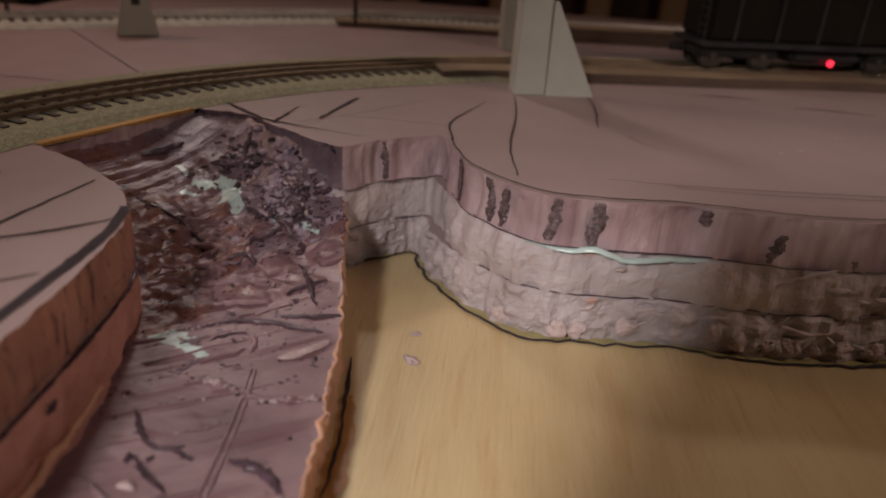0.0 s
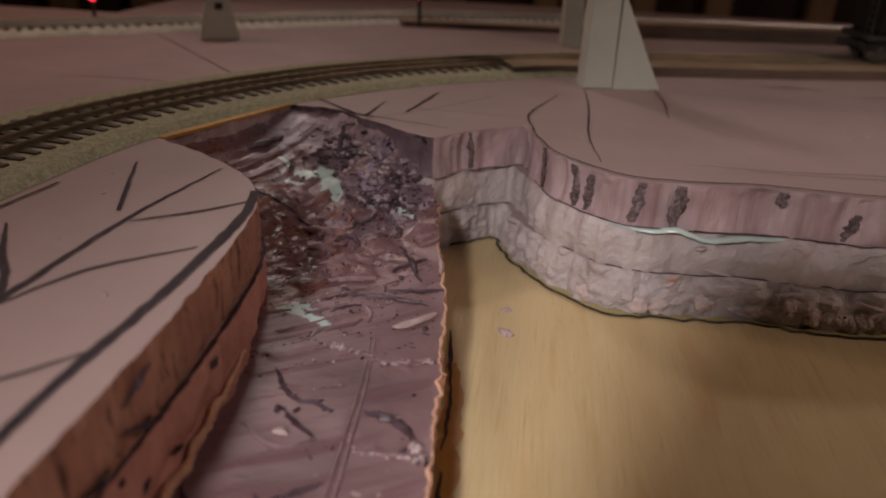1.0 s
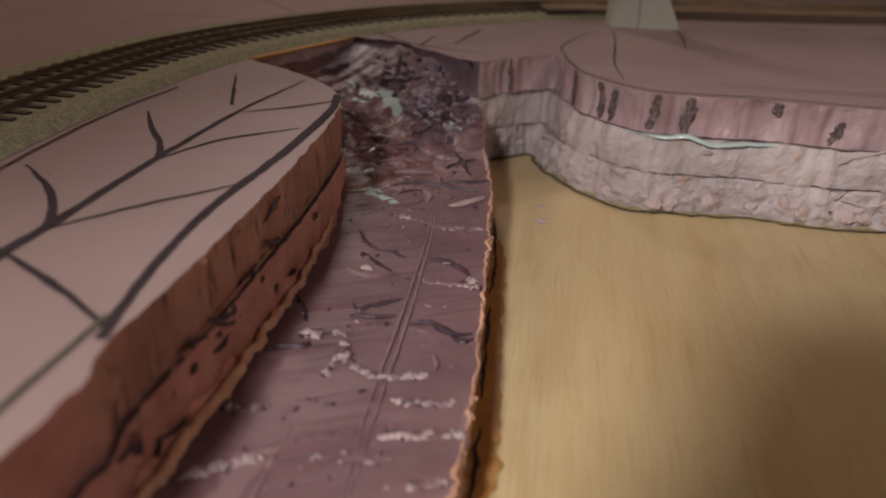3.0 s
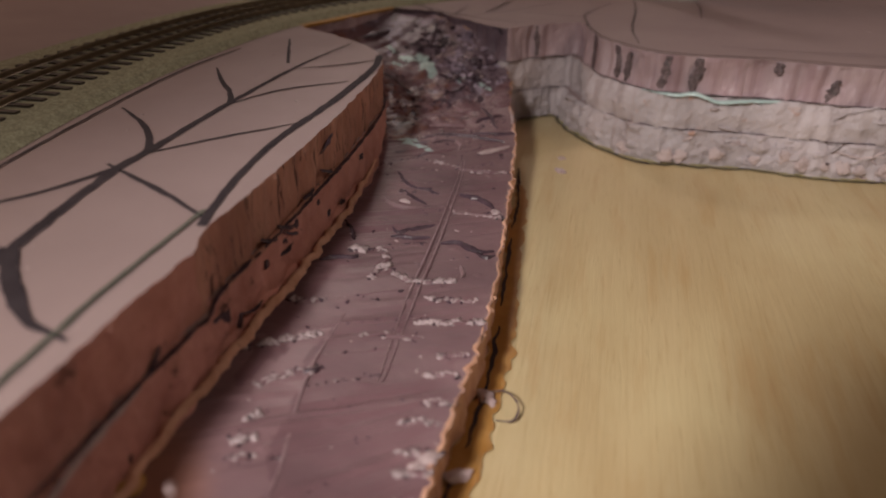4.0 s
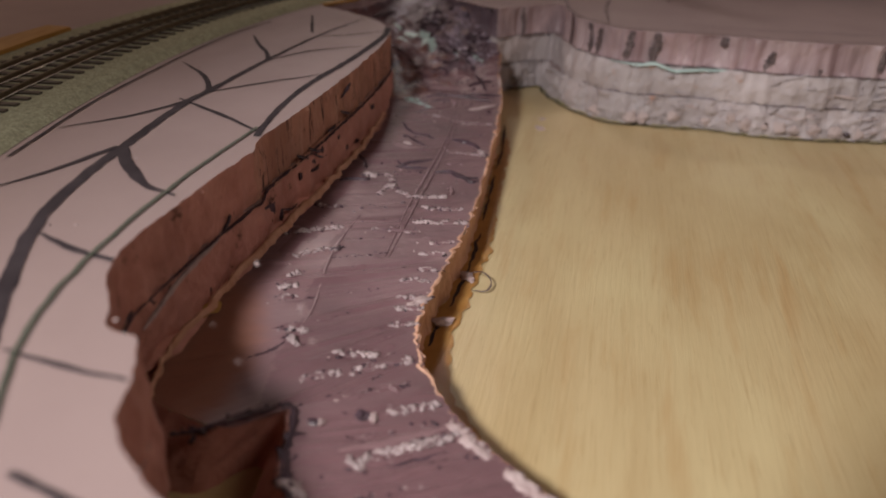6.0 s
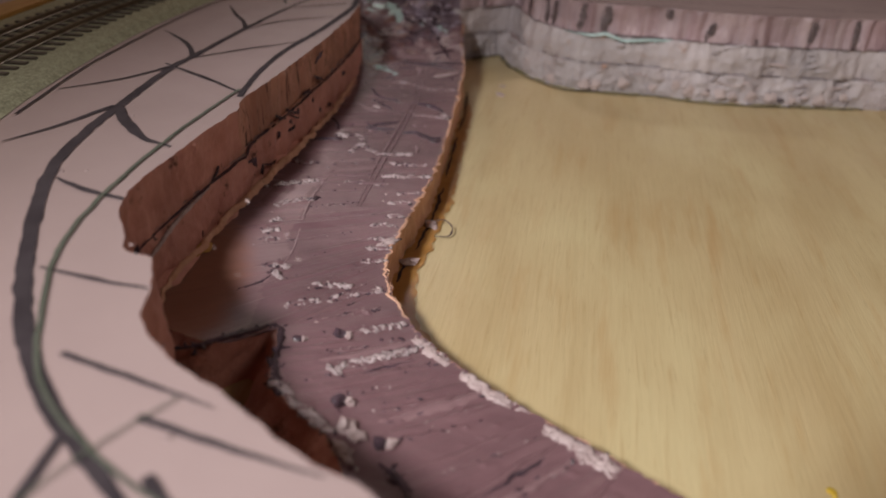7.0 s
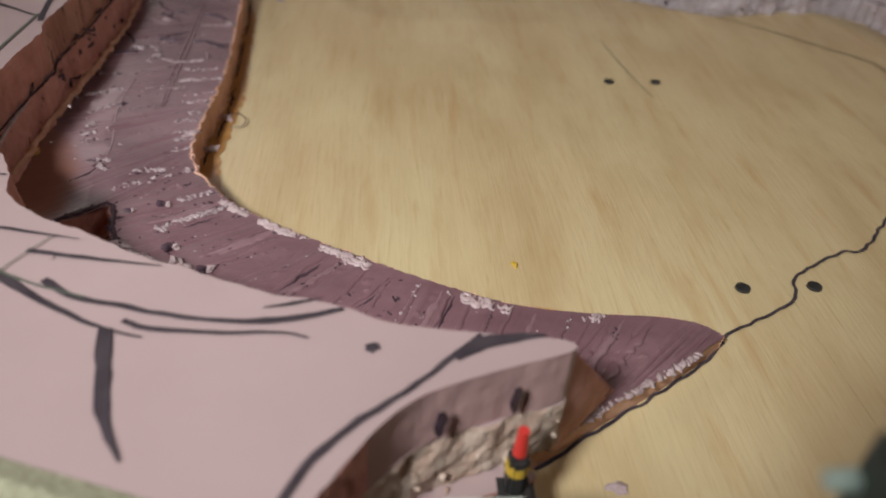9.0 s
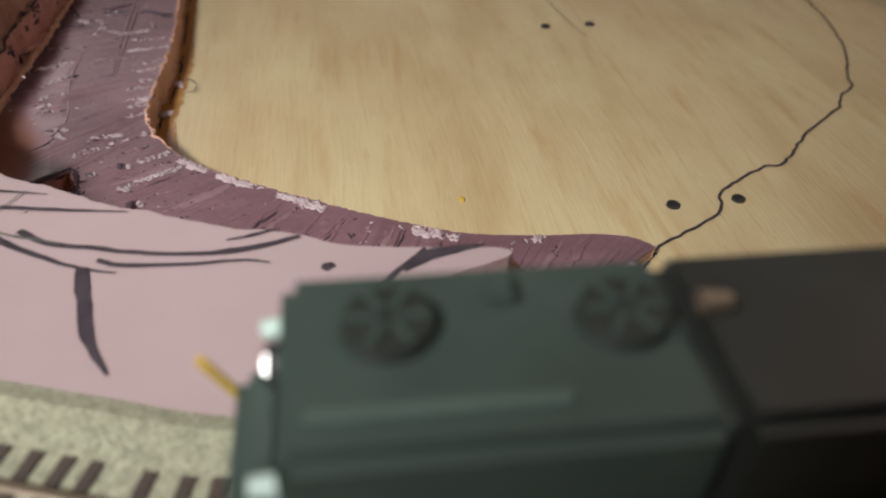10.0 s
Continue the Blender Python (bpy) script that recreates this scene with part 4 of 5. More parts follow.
    bead_row([(-0.096, 0.405), (-0.083, 0.386), (-0.085, 0.368), (-0.088, 0.347)], 34, seed=21)
    bead_row([(-0.080, 0.373), (-0.066, 0.362), (-0.055, 0.357), (-0.037, 0.358), (-0.015, 0.366)], 46, big=0.0028, seed=22)
    bead_row([(-0.107, 0.624), (-0.088, 0.636), (-0.064, 0.626), (-0.031, 0.623), (-0.004, 0.632)], 60, big=0.0020, seed=23)
    bead_row([(-0.044, 0.507), (-0.012, 0.510), (0.006, 0.508)], 22, big=0.0018, seed=24)
    bead_row([(-0.007, 0.509), (0.0, 0.522), (0.008, 0.507)], 16, big=0.0026, seed=25)
    bead_row([(-0.150, 0.300), (-0.135, 0.292), (-0.115, 0.300)], 18, seed=26)
    bead_row([(-0.145, 0.218), (-0.127, 0.233), (-0.101, 0.253)], 40, big=0.0024, seed=27)
    bead_row([(-0.119, 0.180), (-0.111, 0.194), (-0.087, 0.211)], 26, big=0.0022, seed=28)
    flake([(-0.096, 0.206), (-0.088, 0.209), (-0.084, 0.214)], 0.0030, 0.0040, seed=29)
    bead_row([(-0.030, 0.293), (-0.001, 0.300), (0.025, 0.306)], 60, big=0.0022, seed=30)
    bead_row([(-0.070, 0.262), (-0.045, 0.268), (-0.02, 0.272)], 16, big=0.0016, seed=31)
    # short pale dashes down both sides of the lower reach
    for k, (x0, y0, x1, y1, n) in enumerate(((-0.112, 0.124, -0.098, 0.133, 16), (-0.108, 0.110, -0.093, 0.116, 14), (-0.113, 0.150, -0.103, 0.155, 10), (-0.087, 0.066, -0.066, 0.073, 34),
                                             (-0.076, 0.060, -0.064, 0.051, 18), (-0.012, 0.172, 0.012, 0.179, 24), (-0.006, 0.144, 0.020, 0.149, 24), (-0.003, 0.126, 0.019, 0.132, 20),
                                             (0.0, 0.196, 0.018, 0.200, 14), (-0.006, 0.226, 0.016, 0.232, 16), (-0.002, 0.252, 0.020, 0.258, 14), (0.0, 0.100, 0.020, 0.106, 12),
                                             (-0.027, 0.049, -0.001, 0.057, 26), (-0.019, 0.028, 0.029, 0.058, 34), (-0.046, 0.014, -0.025, 0.027, 14), (-0.030, 0.330, 0.010, 0.336, 22))):
        bead_row([(x0, y0), ((x0 + x1) / 2, (y0 + y1) / 2 + 0.001), (x1, y1)], n, big=0.0021, seed=40 + k)
    flake([(-0.092, 0.025), (-0.080, 0.040), (-0.074, 0.061)], 0.0016, 0.002, seed=60)
    bead_row([(0.028, -0.004), (0.046, 0.006), (0.064, 0.016)], 34, seed=61)
    bead_row([(0.018, -0.062), (0.040, -0.043), (0.068, -0.024), (0.084, -0.012)], 70, big=0.0026, seed=62)
    for x, y, r in ((0.012, -0.014, 0.0052), (0.038, -0.096, 0.0058), (0.079, -0.132, 0.0056), (-0.018, -0.031, 0.004)):
        z = on_bed([(x, y)])[0][2]
        bm_part("dark_crumb", lump(rnd, r, 0.7), ROCK, bed, at=at_plan(x, y, z + r * 0.2))
        bm_part("pale_crumb", lump(rnd, r * 0.75, 0.7), PALE, bed, at=at_plan(x + r * 1.3, y + r * 0.3, z + r * 0.2))
    for x, y, r in ((0.052, -0.122, 0.0075), (0.062, -0.128, 0.006)):
        bm_part("pale_crumb", lump(rnd, r, 0.7), PALE, bed, at=at_plan(x, y, on_bed([(x, y)])[0][2] + r * 0.2))
    # the dark broken rim of the hollow
    for k, pts in enumerate(([(-0.100, -0.070), (-0.079, -0.055), (-0.062, -0.034), (-0.046, -0.019)], [(-0.050, -0.020), (-0.037, -0.020), (-0.031, -0.040), (-0.024, -0.060)],
                             [(-0.026, -0.058), (-0.018, -0.082), (-0.005, -0.098)], [(0.088, -0.150), (0.104, -0.166), (0.118, -0.190)])):
        flake(pts, 0.0026, 0.0040, seed=70 + k)
        scatter("rim_crumb", 16, along_line(pts, 0.003), (0.0008, 0.0026), ROCK, bed, "dark glossy crumbs on the broken rim", 80 + k, 0.8)
    bead_row([(-0.016, -0.088), (0.010, -0.108), (0.040, -0.130), (0.070, -0.160)], 60, big=0.0030, seed=75)
    # smooth faint strokes of the brush across the bed
    rows_ = [(5.4 + 0.40 * i, rnd.uniform(0.12, 0.6), rnd.uniform(0.66, 0.97)) for i in range(36)]
    for i, (s, w0, w1) in enumerate(rows_):
        pts = [bed_point(s + 0.04 * ns(i, k * 0.7), w0 + (w1 - w0) * k / 5) for k in range(6)]
        ridge("brush_stroke", [(p[0], p[1], p[2] - 0.0009) for p in pts], rnd.uniform(0.0012, 0.0024), rnd.uniform(0.0011, 0.0017), MAUVE, bed, seed=i, wob=0.002)

    def on_stroke(r):
        s, w0, w1 = r.choice(rows_)
        return bed_point(s + r.gauss(0, 0.016), w0 + (w1 - w0) * r.random() ** 0.8)
    scatter("stroke_crumb", 220, on_stroke, (0.0005, 0.0014), ROCK, bed, "dark glossy specks along the strokes", 61)
    scatter("stroke_crumb", 110, on_stroke, (0.0005, 0.0013), BEAD, bed, "glassy specks along the strokes, paled for their glints", 62)
    # torn white flakes folded over the open edge, in small heaps
    for i, (s0, s1, wide) in enumerate(((14.62, 14.84, 0.0036), (14.85, 15.02, 0.0050), (15.05, 15.25, 0.0034), (15.45, 15.72, 0.0062), (15.62, 15.90, 0.0058), (15.84, 16.08, 0.0044), (16.50, 16.72, 0.0036),
                                        (16.66, 16.86, 0.0050), (16.84, 17.06, 0.0050), (17.05, 17.26, 0.0034), (18.45, 18.70, 0.0046), (18.66, 18.86, 0.0044), (18.90, 19.05, 0.0030), (20.05, 20.20, 0.0026), (11.85, 11.98, 0.0034))):
        for w_, k_ in ((0.985, 1.0), (0.945, 0.6)):
            pts = [bed_point(s0 + (s1 - s0) * k / 4 + (0.04 if k_ < 1 else 0.0), w_ - 0.03 * k_ * (k % 2) + 0.012 * ns(i * 3.1, k)) for k in range(5)]
            ridge("torn_flake", [(p[0], p[1], p[2] - 0.001) for p in pts], wide * k_, 0.0030 + wide * 0.35 * k_, PALE, bed, seed=i + 20 + 7 * k_, wob=0.004, step=0.0016)
    for i in range(24):      # soft bands of paint drawn across the lower reach
        s_ = 14.4 + 0.30 * i + rnd.uniform(-0.08, 0.08)
        w0 = rnd.uniform(0.08, 0.4)
        pts = [bed_point(s_ - 0.10 * k / 6, w0 + (0.97 - w0) * k / 6) for k in range(7)]
        ridge("paint_band", [(p[0], p[1], p[2] - 0.0012) for p in pts], rnd.uniform(0.0025, 0.0065), rnd.uniform(0.0024, 0.0036), (MAUVE, PALEMAUVE, MAUVE, MAUVE)[i % 4], bed, seed=i + 160, wob=0.002)
        if i % 3 == 0:
            scatter("band_bead", 22, along_line([(p[0], p[1]) for p in pts[2:]], 0.0014), (0.0006, 0.0018), ROCK if i % 2 else BEAD, bed, "torn beads along a band of paint", 170 + i, 0.8)
    for i, (w0, w1) in enumerate((((0.021, -0.064), (0.077, -0.026)), ((0.073, -0.104), (0.131, -0.056)), ((0.15, -0.155), (0.193, -0.103)), ((0.226, -0.178), (0.262, -0.135)), ((0.299, -0.212), (0.322, -0.156)))):
        pts = [(w0[0] + (w1[0] - w0[0]) * k / 5, w0[1] + (w1[1] - w0[1]) * k / 5) for k in range(6)]     # raised creases across the lower bed
        ridge("paint_crease", [(p[0], p[1], p[2] - 0.001) for p in on_bed(pts)], 0.003, 0.0035, MAUVE, bed, seed=i + 40, wob=0.003)
        ridge("dark_crease", [(p[0] + 0.004, p[1] - 0.004, p[2] - 0.0008) for p in on_bed(pts)], 0.0016, 0.002, ROCK, bed, seed=i + 60, wob=0.003)
    # the rapids: crevices, glossy slabs and curled paint
    flake([(-0.283, 0.940), (-0.268, 0.964), (-0.252, 0.986)], 0.0060, 0.006, seed=101)
    flake([(-0.175, 0.966), (-0.180, 0.992), (-0.182, 1.020)], 0.0040, 0.005, seed=102)
    flake([(-0.180, 0.964), (-0.159, 0.977), (-0.125, 0.954)], 0.0060, 0.006, seed=103)
    flake([(-0.262, 0.877), (-0.240, 0.868), (-0.219, 0.861), (-0.200, 0.858)], 0.0024, 0.003, seed=104)
    flake([(-0.200, 0.858), (-0.175, 0.842), (-0.147, 0.828)], 0.0026, 0.003, seed=105)
    flake([(-0.152, 0.905), (-0.142, 0.902), (-0.135, 0.896)], 0.0036, 0.005, seed=106)
    flake([(-0.112, 0.890), (-0.100, 0.880), (-0.088, 0.872)], 0.0036, 0.005, seed=107)
    flake([(-0.082, 0.870), (-0.076, 0.852), (-0.078, 0.840)], 0.0046, 0.005, seed=108)
    for k, pts in enumerate(([(-0.182, 0.832), (-0.165, 0.834), (-0.146, 0.828)], [(-0.160, 0.780), (-0.147, 0.789), (-0.132, 0.790)])):
        ridge("glossy_slab", [(x, y, z - 0.001) for x, y, z in on_bed(pts)], 0.0062, 0.0056, MAUVE, bed, seed=110 + k, wob=0.002)
    for k, pts in enumerate(([(-0.137, 0.808), (-0.126, 0.818), (-0.112, 0.812), (-0.116, 0.802)], [(-0.108, 0.809), (-0.095, 0.799), (-0.082, 0.807)], [(-0.057, 0.837), (-0.047, 0.824), (-0.030, 0.833)],
                             [(-0.072, 0.822), (-0.056, 0.800), (-0.047, 0.779), (-0.035, 0.753)], [(-0.124, 0.730), (-0.105, 0.742), (-0.081, 0.750)], [(-0.140, 0.744), (-0.132, 0.748), (-0.126, 0.738)],
                             [(-0.062, 0.732), (-0.035, 0.736), (-0.011, 0.742)], [(-0.083, 0.702), (-0.074, 0.690), (-0.071, 0.674)], [(-0.150, 0.760), (-0.128, 0.764), (-0.100, 0.772)], [(-0.105, 0.716), (-0.07, 0.72), (-0.02, 0.716)])):
        flake(pts, 0.0026, 0.0044, (ROCK, DUSTY, MAUVE)[k % 3], seed=120 + k)
    for i in range(18):
        s, w0, d = rnd.uniform(3.6, 6.2), rnd.uniform(0.10, 0.75), rnd.uniform(0.025, 0.05)
        pts = [bed_point(s + 0.07 * ns(i, k), min(0.97, w0 + d * k)) for k in range(5)]
        ridge("rock_ridge", [(p[0], p[1], p[2] - 0.0012) for p in pts], rnd.uniform(0.0012, 0.003), rnd.uniform(0.002, 0.0044), (ROCK, PURPLE, MAUVE)[i % 3], bed, seed=i + 80, wob=0.008)
    heap = lambda r: bed_point(r.gauss(2.9, 0.5), min(0.985, r.gauss(0.84, 0.08)))
    scatter("wall_bead", 60, heap, (0.0016, 0.0042), LAVENDER, bed, "lavender rubble stuck to the ravine wall", 141, 0.8)
    scatter("wall_bead", 30, heap, (0.0012, 0.0030), PALE, bed, "pale rubble stuck to the ravine wall", 142, 0.8)


bed_details()


def cliff_details():
    ridge("cyan_seam", [(0.150, 0.856, 0.101), (0.192, 0.842, 0.0995), (0.212, 0.843, 0.102), (0.222, 0.842, 0.103), (0.238, 0.842, 0.098), (0.252, 0.842, 0.094), (0.275, 0.844, 0.096), (0.300, 0.848, 0.098), (0.345, 0.849, 0.100)],
          0.0045, 0.0042, CYAN, plateau, "pale cyan paint run along the seam", lift=-0.002)
    # dark glittering columns pressed into the upper board
    FACE = spline(CLIFF_EDGE, 0.002)
    for x, y, w, lean_, z0, z1 in ((0.077, 0.945, 0.006, 0.004, 0.104, 0.150), (0.112, 0.889, 0.008, 0.002, 0.104, 0.150), (0.130, 0.872, 0.006, -0.006, 0.104, 0.146), (0.18, 0.846, 0.007, -0.004, 0.106, 0.15),
                                   (0.221, 0.845, 0.008, -0.005, 0.104, 0.150), (0.322, 0.851, 0.007, 0.0, 0.134, 0.150), (0.395, 0.846, 0.007, -0.006, 0.104, 0.134), (-0.012, 0.988, 0.008, 0.0, 0.104, 0.15), (0.47, 0.851, 0.01, 0, 0.102, 0.112), (0.56, 0.867, 0.007, 0, 0.11, 0.145), (0.63, 0.880, 0.007, 0.004, 0.104, 0.15)):
        V, F = [], []
        q = min(range(len(FACE)), key=lambda k: abs(FACE[k].x - x) + abs(FACE[k].y - y))
        tx = (FACE[min(q + 3, len(FACE) - 1)] - FACE[max(q - 3, 0)]).normalized()
        nx = Vector((tx.y, -tx.x, 0))
        cols, rws = 9, 22
        for r in range(rws + 1):
            h = r / rws
            half = 1.1 * w * (0.85 + 0.4 * ns(h * 5, x * 40, 2)) * (0.55 + 0.45 * math.sin(math.pi * (0.08 + 0.84 * h)))
            for k in range(cols + 1):
                g = 2 * k / cols - 1
                o = FACE[q] + tx * (lean_ * (1 - h) + g * half * (0.9 + 0.5 * ns(h * 11, x * 60 + (9 if g > 0 else 0), 4)) + 0.003 * ns(h * 3, x * 30, 8))
                d = (0.0016 * (1 - g * g) - 0.0014 + 0.0022 * abs(ns(h * 30, g * 7, x * 50))) + 0.001
                V.append((o.x + nx.x * d, o.y + nx.y * d, z0 + (z1 - z0) * h))
        F = [(r * (cols + 1) + k, r * (cols + 1) + k + 1, (r + 1) * (cols + 1) + k + 1, (r + 1) * (cols + 1) + k) for r in range(rws) for k in range(cols)]
        mesh_part("dark_column", V, F, GLITTER, plateau, "dark glittering streak in the foam edge")
    seam = [p for p in spline(ISLAND_EDGE[20:38], 0.006)]
    ridge("dark_seam", [(p.x + 0.0035, p.y - 0.001, 0.1013 + 0.001 * ns(p.x * 50, p.y * 50, 3)) for p in seam], 0.0022, 0.0015, ROCK, island, seed=4)
    rnd = random.Random(77)
    for i in range(34):      # deep creases cut down the plastered boards
        q = rnd.choice(FACE[len(FACE) // 4:int(len(FACE) * 0.62)])
        z0 = rnd.choice((0.004, 0.053))
        h = rnd.uniform(0.015, 0.044)
        V = [(q.x + rnd.uniform(-0.002, 0.002) + 0.004 * ns(k * 0.8, i), q.y - 0.0075 - 0.003 * ns(k, i, 2), z0 + h * k / 6) for k in range(7)]
        W = [rnd.uniform(0.0008, 0.003) * math.sin(math.pi * (k + 0.5) / 7) for k in range(7)]
        verts = [(v[0] - w, v[1] + 0.004, v[2]) for v, w in zip(V, W)] + [(v[0], v[1] - 0.001, v[2]) for v in V] + [(v[0] + w, v[1] + 0.004, v[2]) for v, w in zip(V, W)]
        mesh_part("plaster_crease", verts, [(7 * m + k, 7 * m + 7 + k, 7 * m + 8 + k, 7 * m + 1 + k) for m in range(2) for k in range(6)], PLASTER, plateau, smooth=True)
    for i in range(90):      # torn lips of plaster standing off the face
        k0 = rnd.randrange(int(len(FACE) * 0.22), int(len(FACE) * 0.60))
        z0 = rnd.choice((rnd.uniform(0.008, 0.044), rnd.uniform(0.008, 0.044), rnd.uniform(0.058, 0.094)))
        run = rnd.randint(2, 6)
        rise = rnd.uniform(-0.012, 0.012)
        pts = []
        for k in range(4):
            q0, q1 = FACE[min(k0 + k * run, len(FACE) - 2)], FACE[min(k0 + k * run + 1, len(FACE) - 1)]
            t_ = (q1 - q0).normalized()
            pts.append((q0.x + t_.y * 0.0055, q0.y - t_.x * 0.0055, z0 + rise * k / 3 + 0.002 * ns(i, k)))
        ridge("plaster_lip", pts, rnd.uniform(0.0016, 0.0042), rnd.uniform(0.0016, 0.0040), TORNPLASTER if i % 3 == 0 else PLASTER, plateau, seed=i + 200, wob=0.002, step=0.002)
    # crumbly lumps at the cliff's foot
    pts = [p for p in spline(CLIFF_EDGE[9:30], 0.003)]
    rnd = random.Random(9)
    for x in (0.088, 0.14, 0.196, 0.215, 0.262, 0.315, 0.352, 0.378, 0.405, 0.428, 0.452, 0.480, 0.515, 0.55, 0.60, 0.64):
        q = min(FACE, key=lambda p: abs(p.x - x) + (0 if p.y < 0.95 else 1))
        r = rnd.uniform(0.006, 0.011)
        bm = bmesh.new()
        bmesh.ops.create_icosphere(bm, subdivisions=3, radius=r)
        for v in bm.verts:
            n = v.co / r
            v.co *= 1 + 0.5 * fr(n.x * 1.1 + x * 90, n.y * 1.1, n.z * 1.1, 5)
            v.co.y *= 0.55
        bm_part("torn_clump", bm, TORNPLASTER, plateau, at=at_plan(q.x, q.y - 0.007, rnd.uniform(0.012, 0.026), rnd.uniform(-20, 20)))
    scatter("dark_hole", 4, lambda r: (lambda p: (p.x, p.y - 0.014, r.uniform(0.012, 0.03)))(r.choice(pts)), (0.002, 0.004), ROCK, plateau, "small dark pits", 10, 0.9)
    for z, seed in ((0.1013, 1), (0.0507, 2)):        # dark seams between the boards
        C = spline(CLIFF_EDGE[4:33], 0.006)
        ridge("dark_seam", [(p.x - 0.0, p.y - 0.0025 - 0.002 * ns(p.x * 30, seed), z + 0.0015 * ns(p.x * 50, p.y * 50, seed)) for p in C], 0.0009, 0.0012, ROCK, plateau, seed=seed)
    # tip of the island: dark pits and torn rubble below the upper board
    rub = [p for p in spline(ISLAND_EDGE[1:7], 0.003)]
    scatter("torn_rubble", 40, lambda r: (lambda p: (p.x + r.uniform(-0.012, 0.012), p.y - r.uniform(-0.004, 0.010), r.uniform(0.05, 0.085)))(r.choice(rub)), (0.0012, 0.0030), TORN, island, "torn pale foam rubble under the tip", 14, 0.9)
    for x, y in ((0.292, -0.398), (0.345, -0.377)):
        bm_part("dark_pit", squash(lump(random.Random(3), 0.0050, 2.6), 0.14), ROCK, island, "dark oval pit in the foam edge", at=at_plan(x, y, 0.126, 22))
    bm_part("ink_dot", lump(random.Random(5), 0.005, 0.2), INK, island, at=at_plan(0.247, -0.354, TOP))
    rnd = random.Random(21)
    for i in range(16):       # dark pits in the island's lower board
        y = rnd.uniform(-0.02, 0.6)
        yy, zz, dy, dz = rnd.uniform(-0.04, 0.42), rnd.uniform(0.064, 0.135), rnd.uniform(0.015, 0.05), rnd.uniform(-0.02, 0.012)
        ridge("knife_gouge", [(-0.1555, yy, zz), (-0.1545, yy + dy * 0.5, zz + dz * 0.7), (-0.1560, yy + dy, zz + dz)], rnd.uniform(0.0012, 0.0026), rnd.uniform(0.002, 0.0045), ROCK, island, seed=i + 7, wob=0.002)
        bm_part("dark_pit", squash(lump(rnd, rnd.uniform(0.003, 0.0065), rnd.uniform(0.6, 1.6))), ROCK, island, at=at_plan(-0.1565, y, rnd.uniform(0.06, 0.135 if y < 0.16 else 0.09), 90))


cliff_details()


def island_lips():
    """Curled lips of foam where the island's boards meet the bed."""
    V, F = [], []
    ys = [(-0.05 + 0.72 * i / 240) for i in range(241)]
    for y in ys:      # ragged fillet of cut foam between the wall and the bed
        x0 = -0.166 - 0.05 * max(0.0, y - 0.60)
        wd = 0.020 + 0.006 * fr(y * 9, 1.5, 2) + 0.0015 * ns(y * 90, 3.1)
        fade = min(1.0, (y + 0.05) / 0.06, (0.67 - y) / 0.08)
        for k in range(9):
            g = k / 8
            V.append((x0 + wd * fade * g + 0.0015 * ns(y * 60, g * 4, 5), y, 0.050 + (0.012 + 0.005 * ns(y * 14, 8)) * fade * (1 - g) ** 1.7 + 0.002 * fade * math.sin(math.pi * g) * (0.3 + ns(y * 22, g * 3, 6)) + (0.002 if g < 1 else -0.002)))
    F = [(9 * i + k, 9 * i + k + 1, 9 * i + k + 10, 9 * i + k + 9) for i in range(240) for k in range(8)]
    mesh_part("foam_fillet", V, F, RAW, island, "ragged orange fillet of cut foam", smooth=True)
    ridge("foam_lip", [(-0.158, 0.60, 0.056), (-0.147, 0.45, 0.055), (-0.145, 0.30, 0.055), (-0.147, 0.18, 0.056), (-0.149, 0.08, 0.054), (-0.147, 0.0, 0.052), (-0.13, -0.06, 0.047)], 0.004, 0.006, EDGEFOAM, island, "curled orange foam lip", seed=3, wob=0.004)
    ridge("foam_lip", [(-0.166, 0.56, 0.094), (-0.158, 0.45, 0.099), (-0.156, 0.32, 0.100), (-0.157, 0.20, 0.099)], 0.003, 0.004, BARK, island, seed=8)
    ridge("pale_sliver", [(-0.150, -0.02, 0.086), (-0.154, 0.04, 0.094), (-0.152, 0.10, 0.100)], 0.0022, 0.003, PALE, island, seed=5)


island_lips()


def tip_slope():
    """The rust-toned wedge of cut foam that runs down from the island's tip to the bed."""
    top, low, near = Vector((0.3845, -0.3510, 0.1495)), Vector((0.460, -0.275, 0.0235)), Vector((0.396, -0.336, 0.018))
    foot_, n = Vector((0.3795, -0.3600, 0.100)), 14
    V = []
    for i in range(n + 1):
        u = i / n
        for j in range(n + 1):
            v = j / n
            q = (top.lerp(foot_, v)).lerp(low.lerp(near, v), u)
            d = 0.0022 * fr(q.x * 40, q.y * 40, q.z * 40) * math.sin(math.pi * u) + 0.006 * math.sin(math.pi * u) * math.sin(math.pi * v)
            V.append((q.x + 0.5 * d, q.y - 0.5 * d, q.z))
    V += [(0.372, -0.345, 0.02), (0.372, -0.345, 0.14)]
    m = n + 1
    F = [(i * m + j, i * m + j + 1, (i + 1) * m + j + 1, (i + 1) * m + j) for i in range(n) for j in range(n)]
    F += [(i * m, (i + 1) * m, m * m + (0 if i >= n // 2 else 1)) for i in range(n)]
    mesh_part("tip_slope", V, F, RAW, island, "smooth rust-toned cut below the tip", smooth=True)


tip_slope()


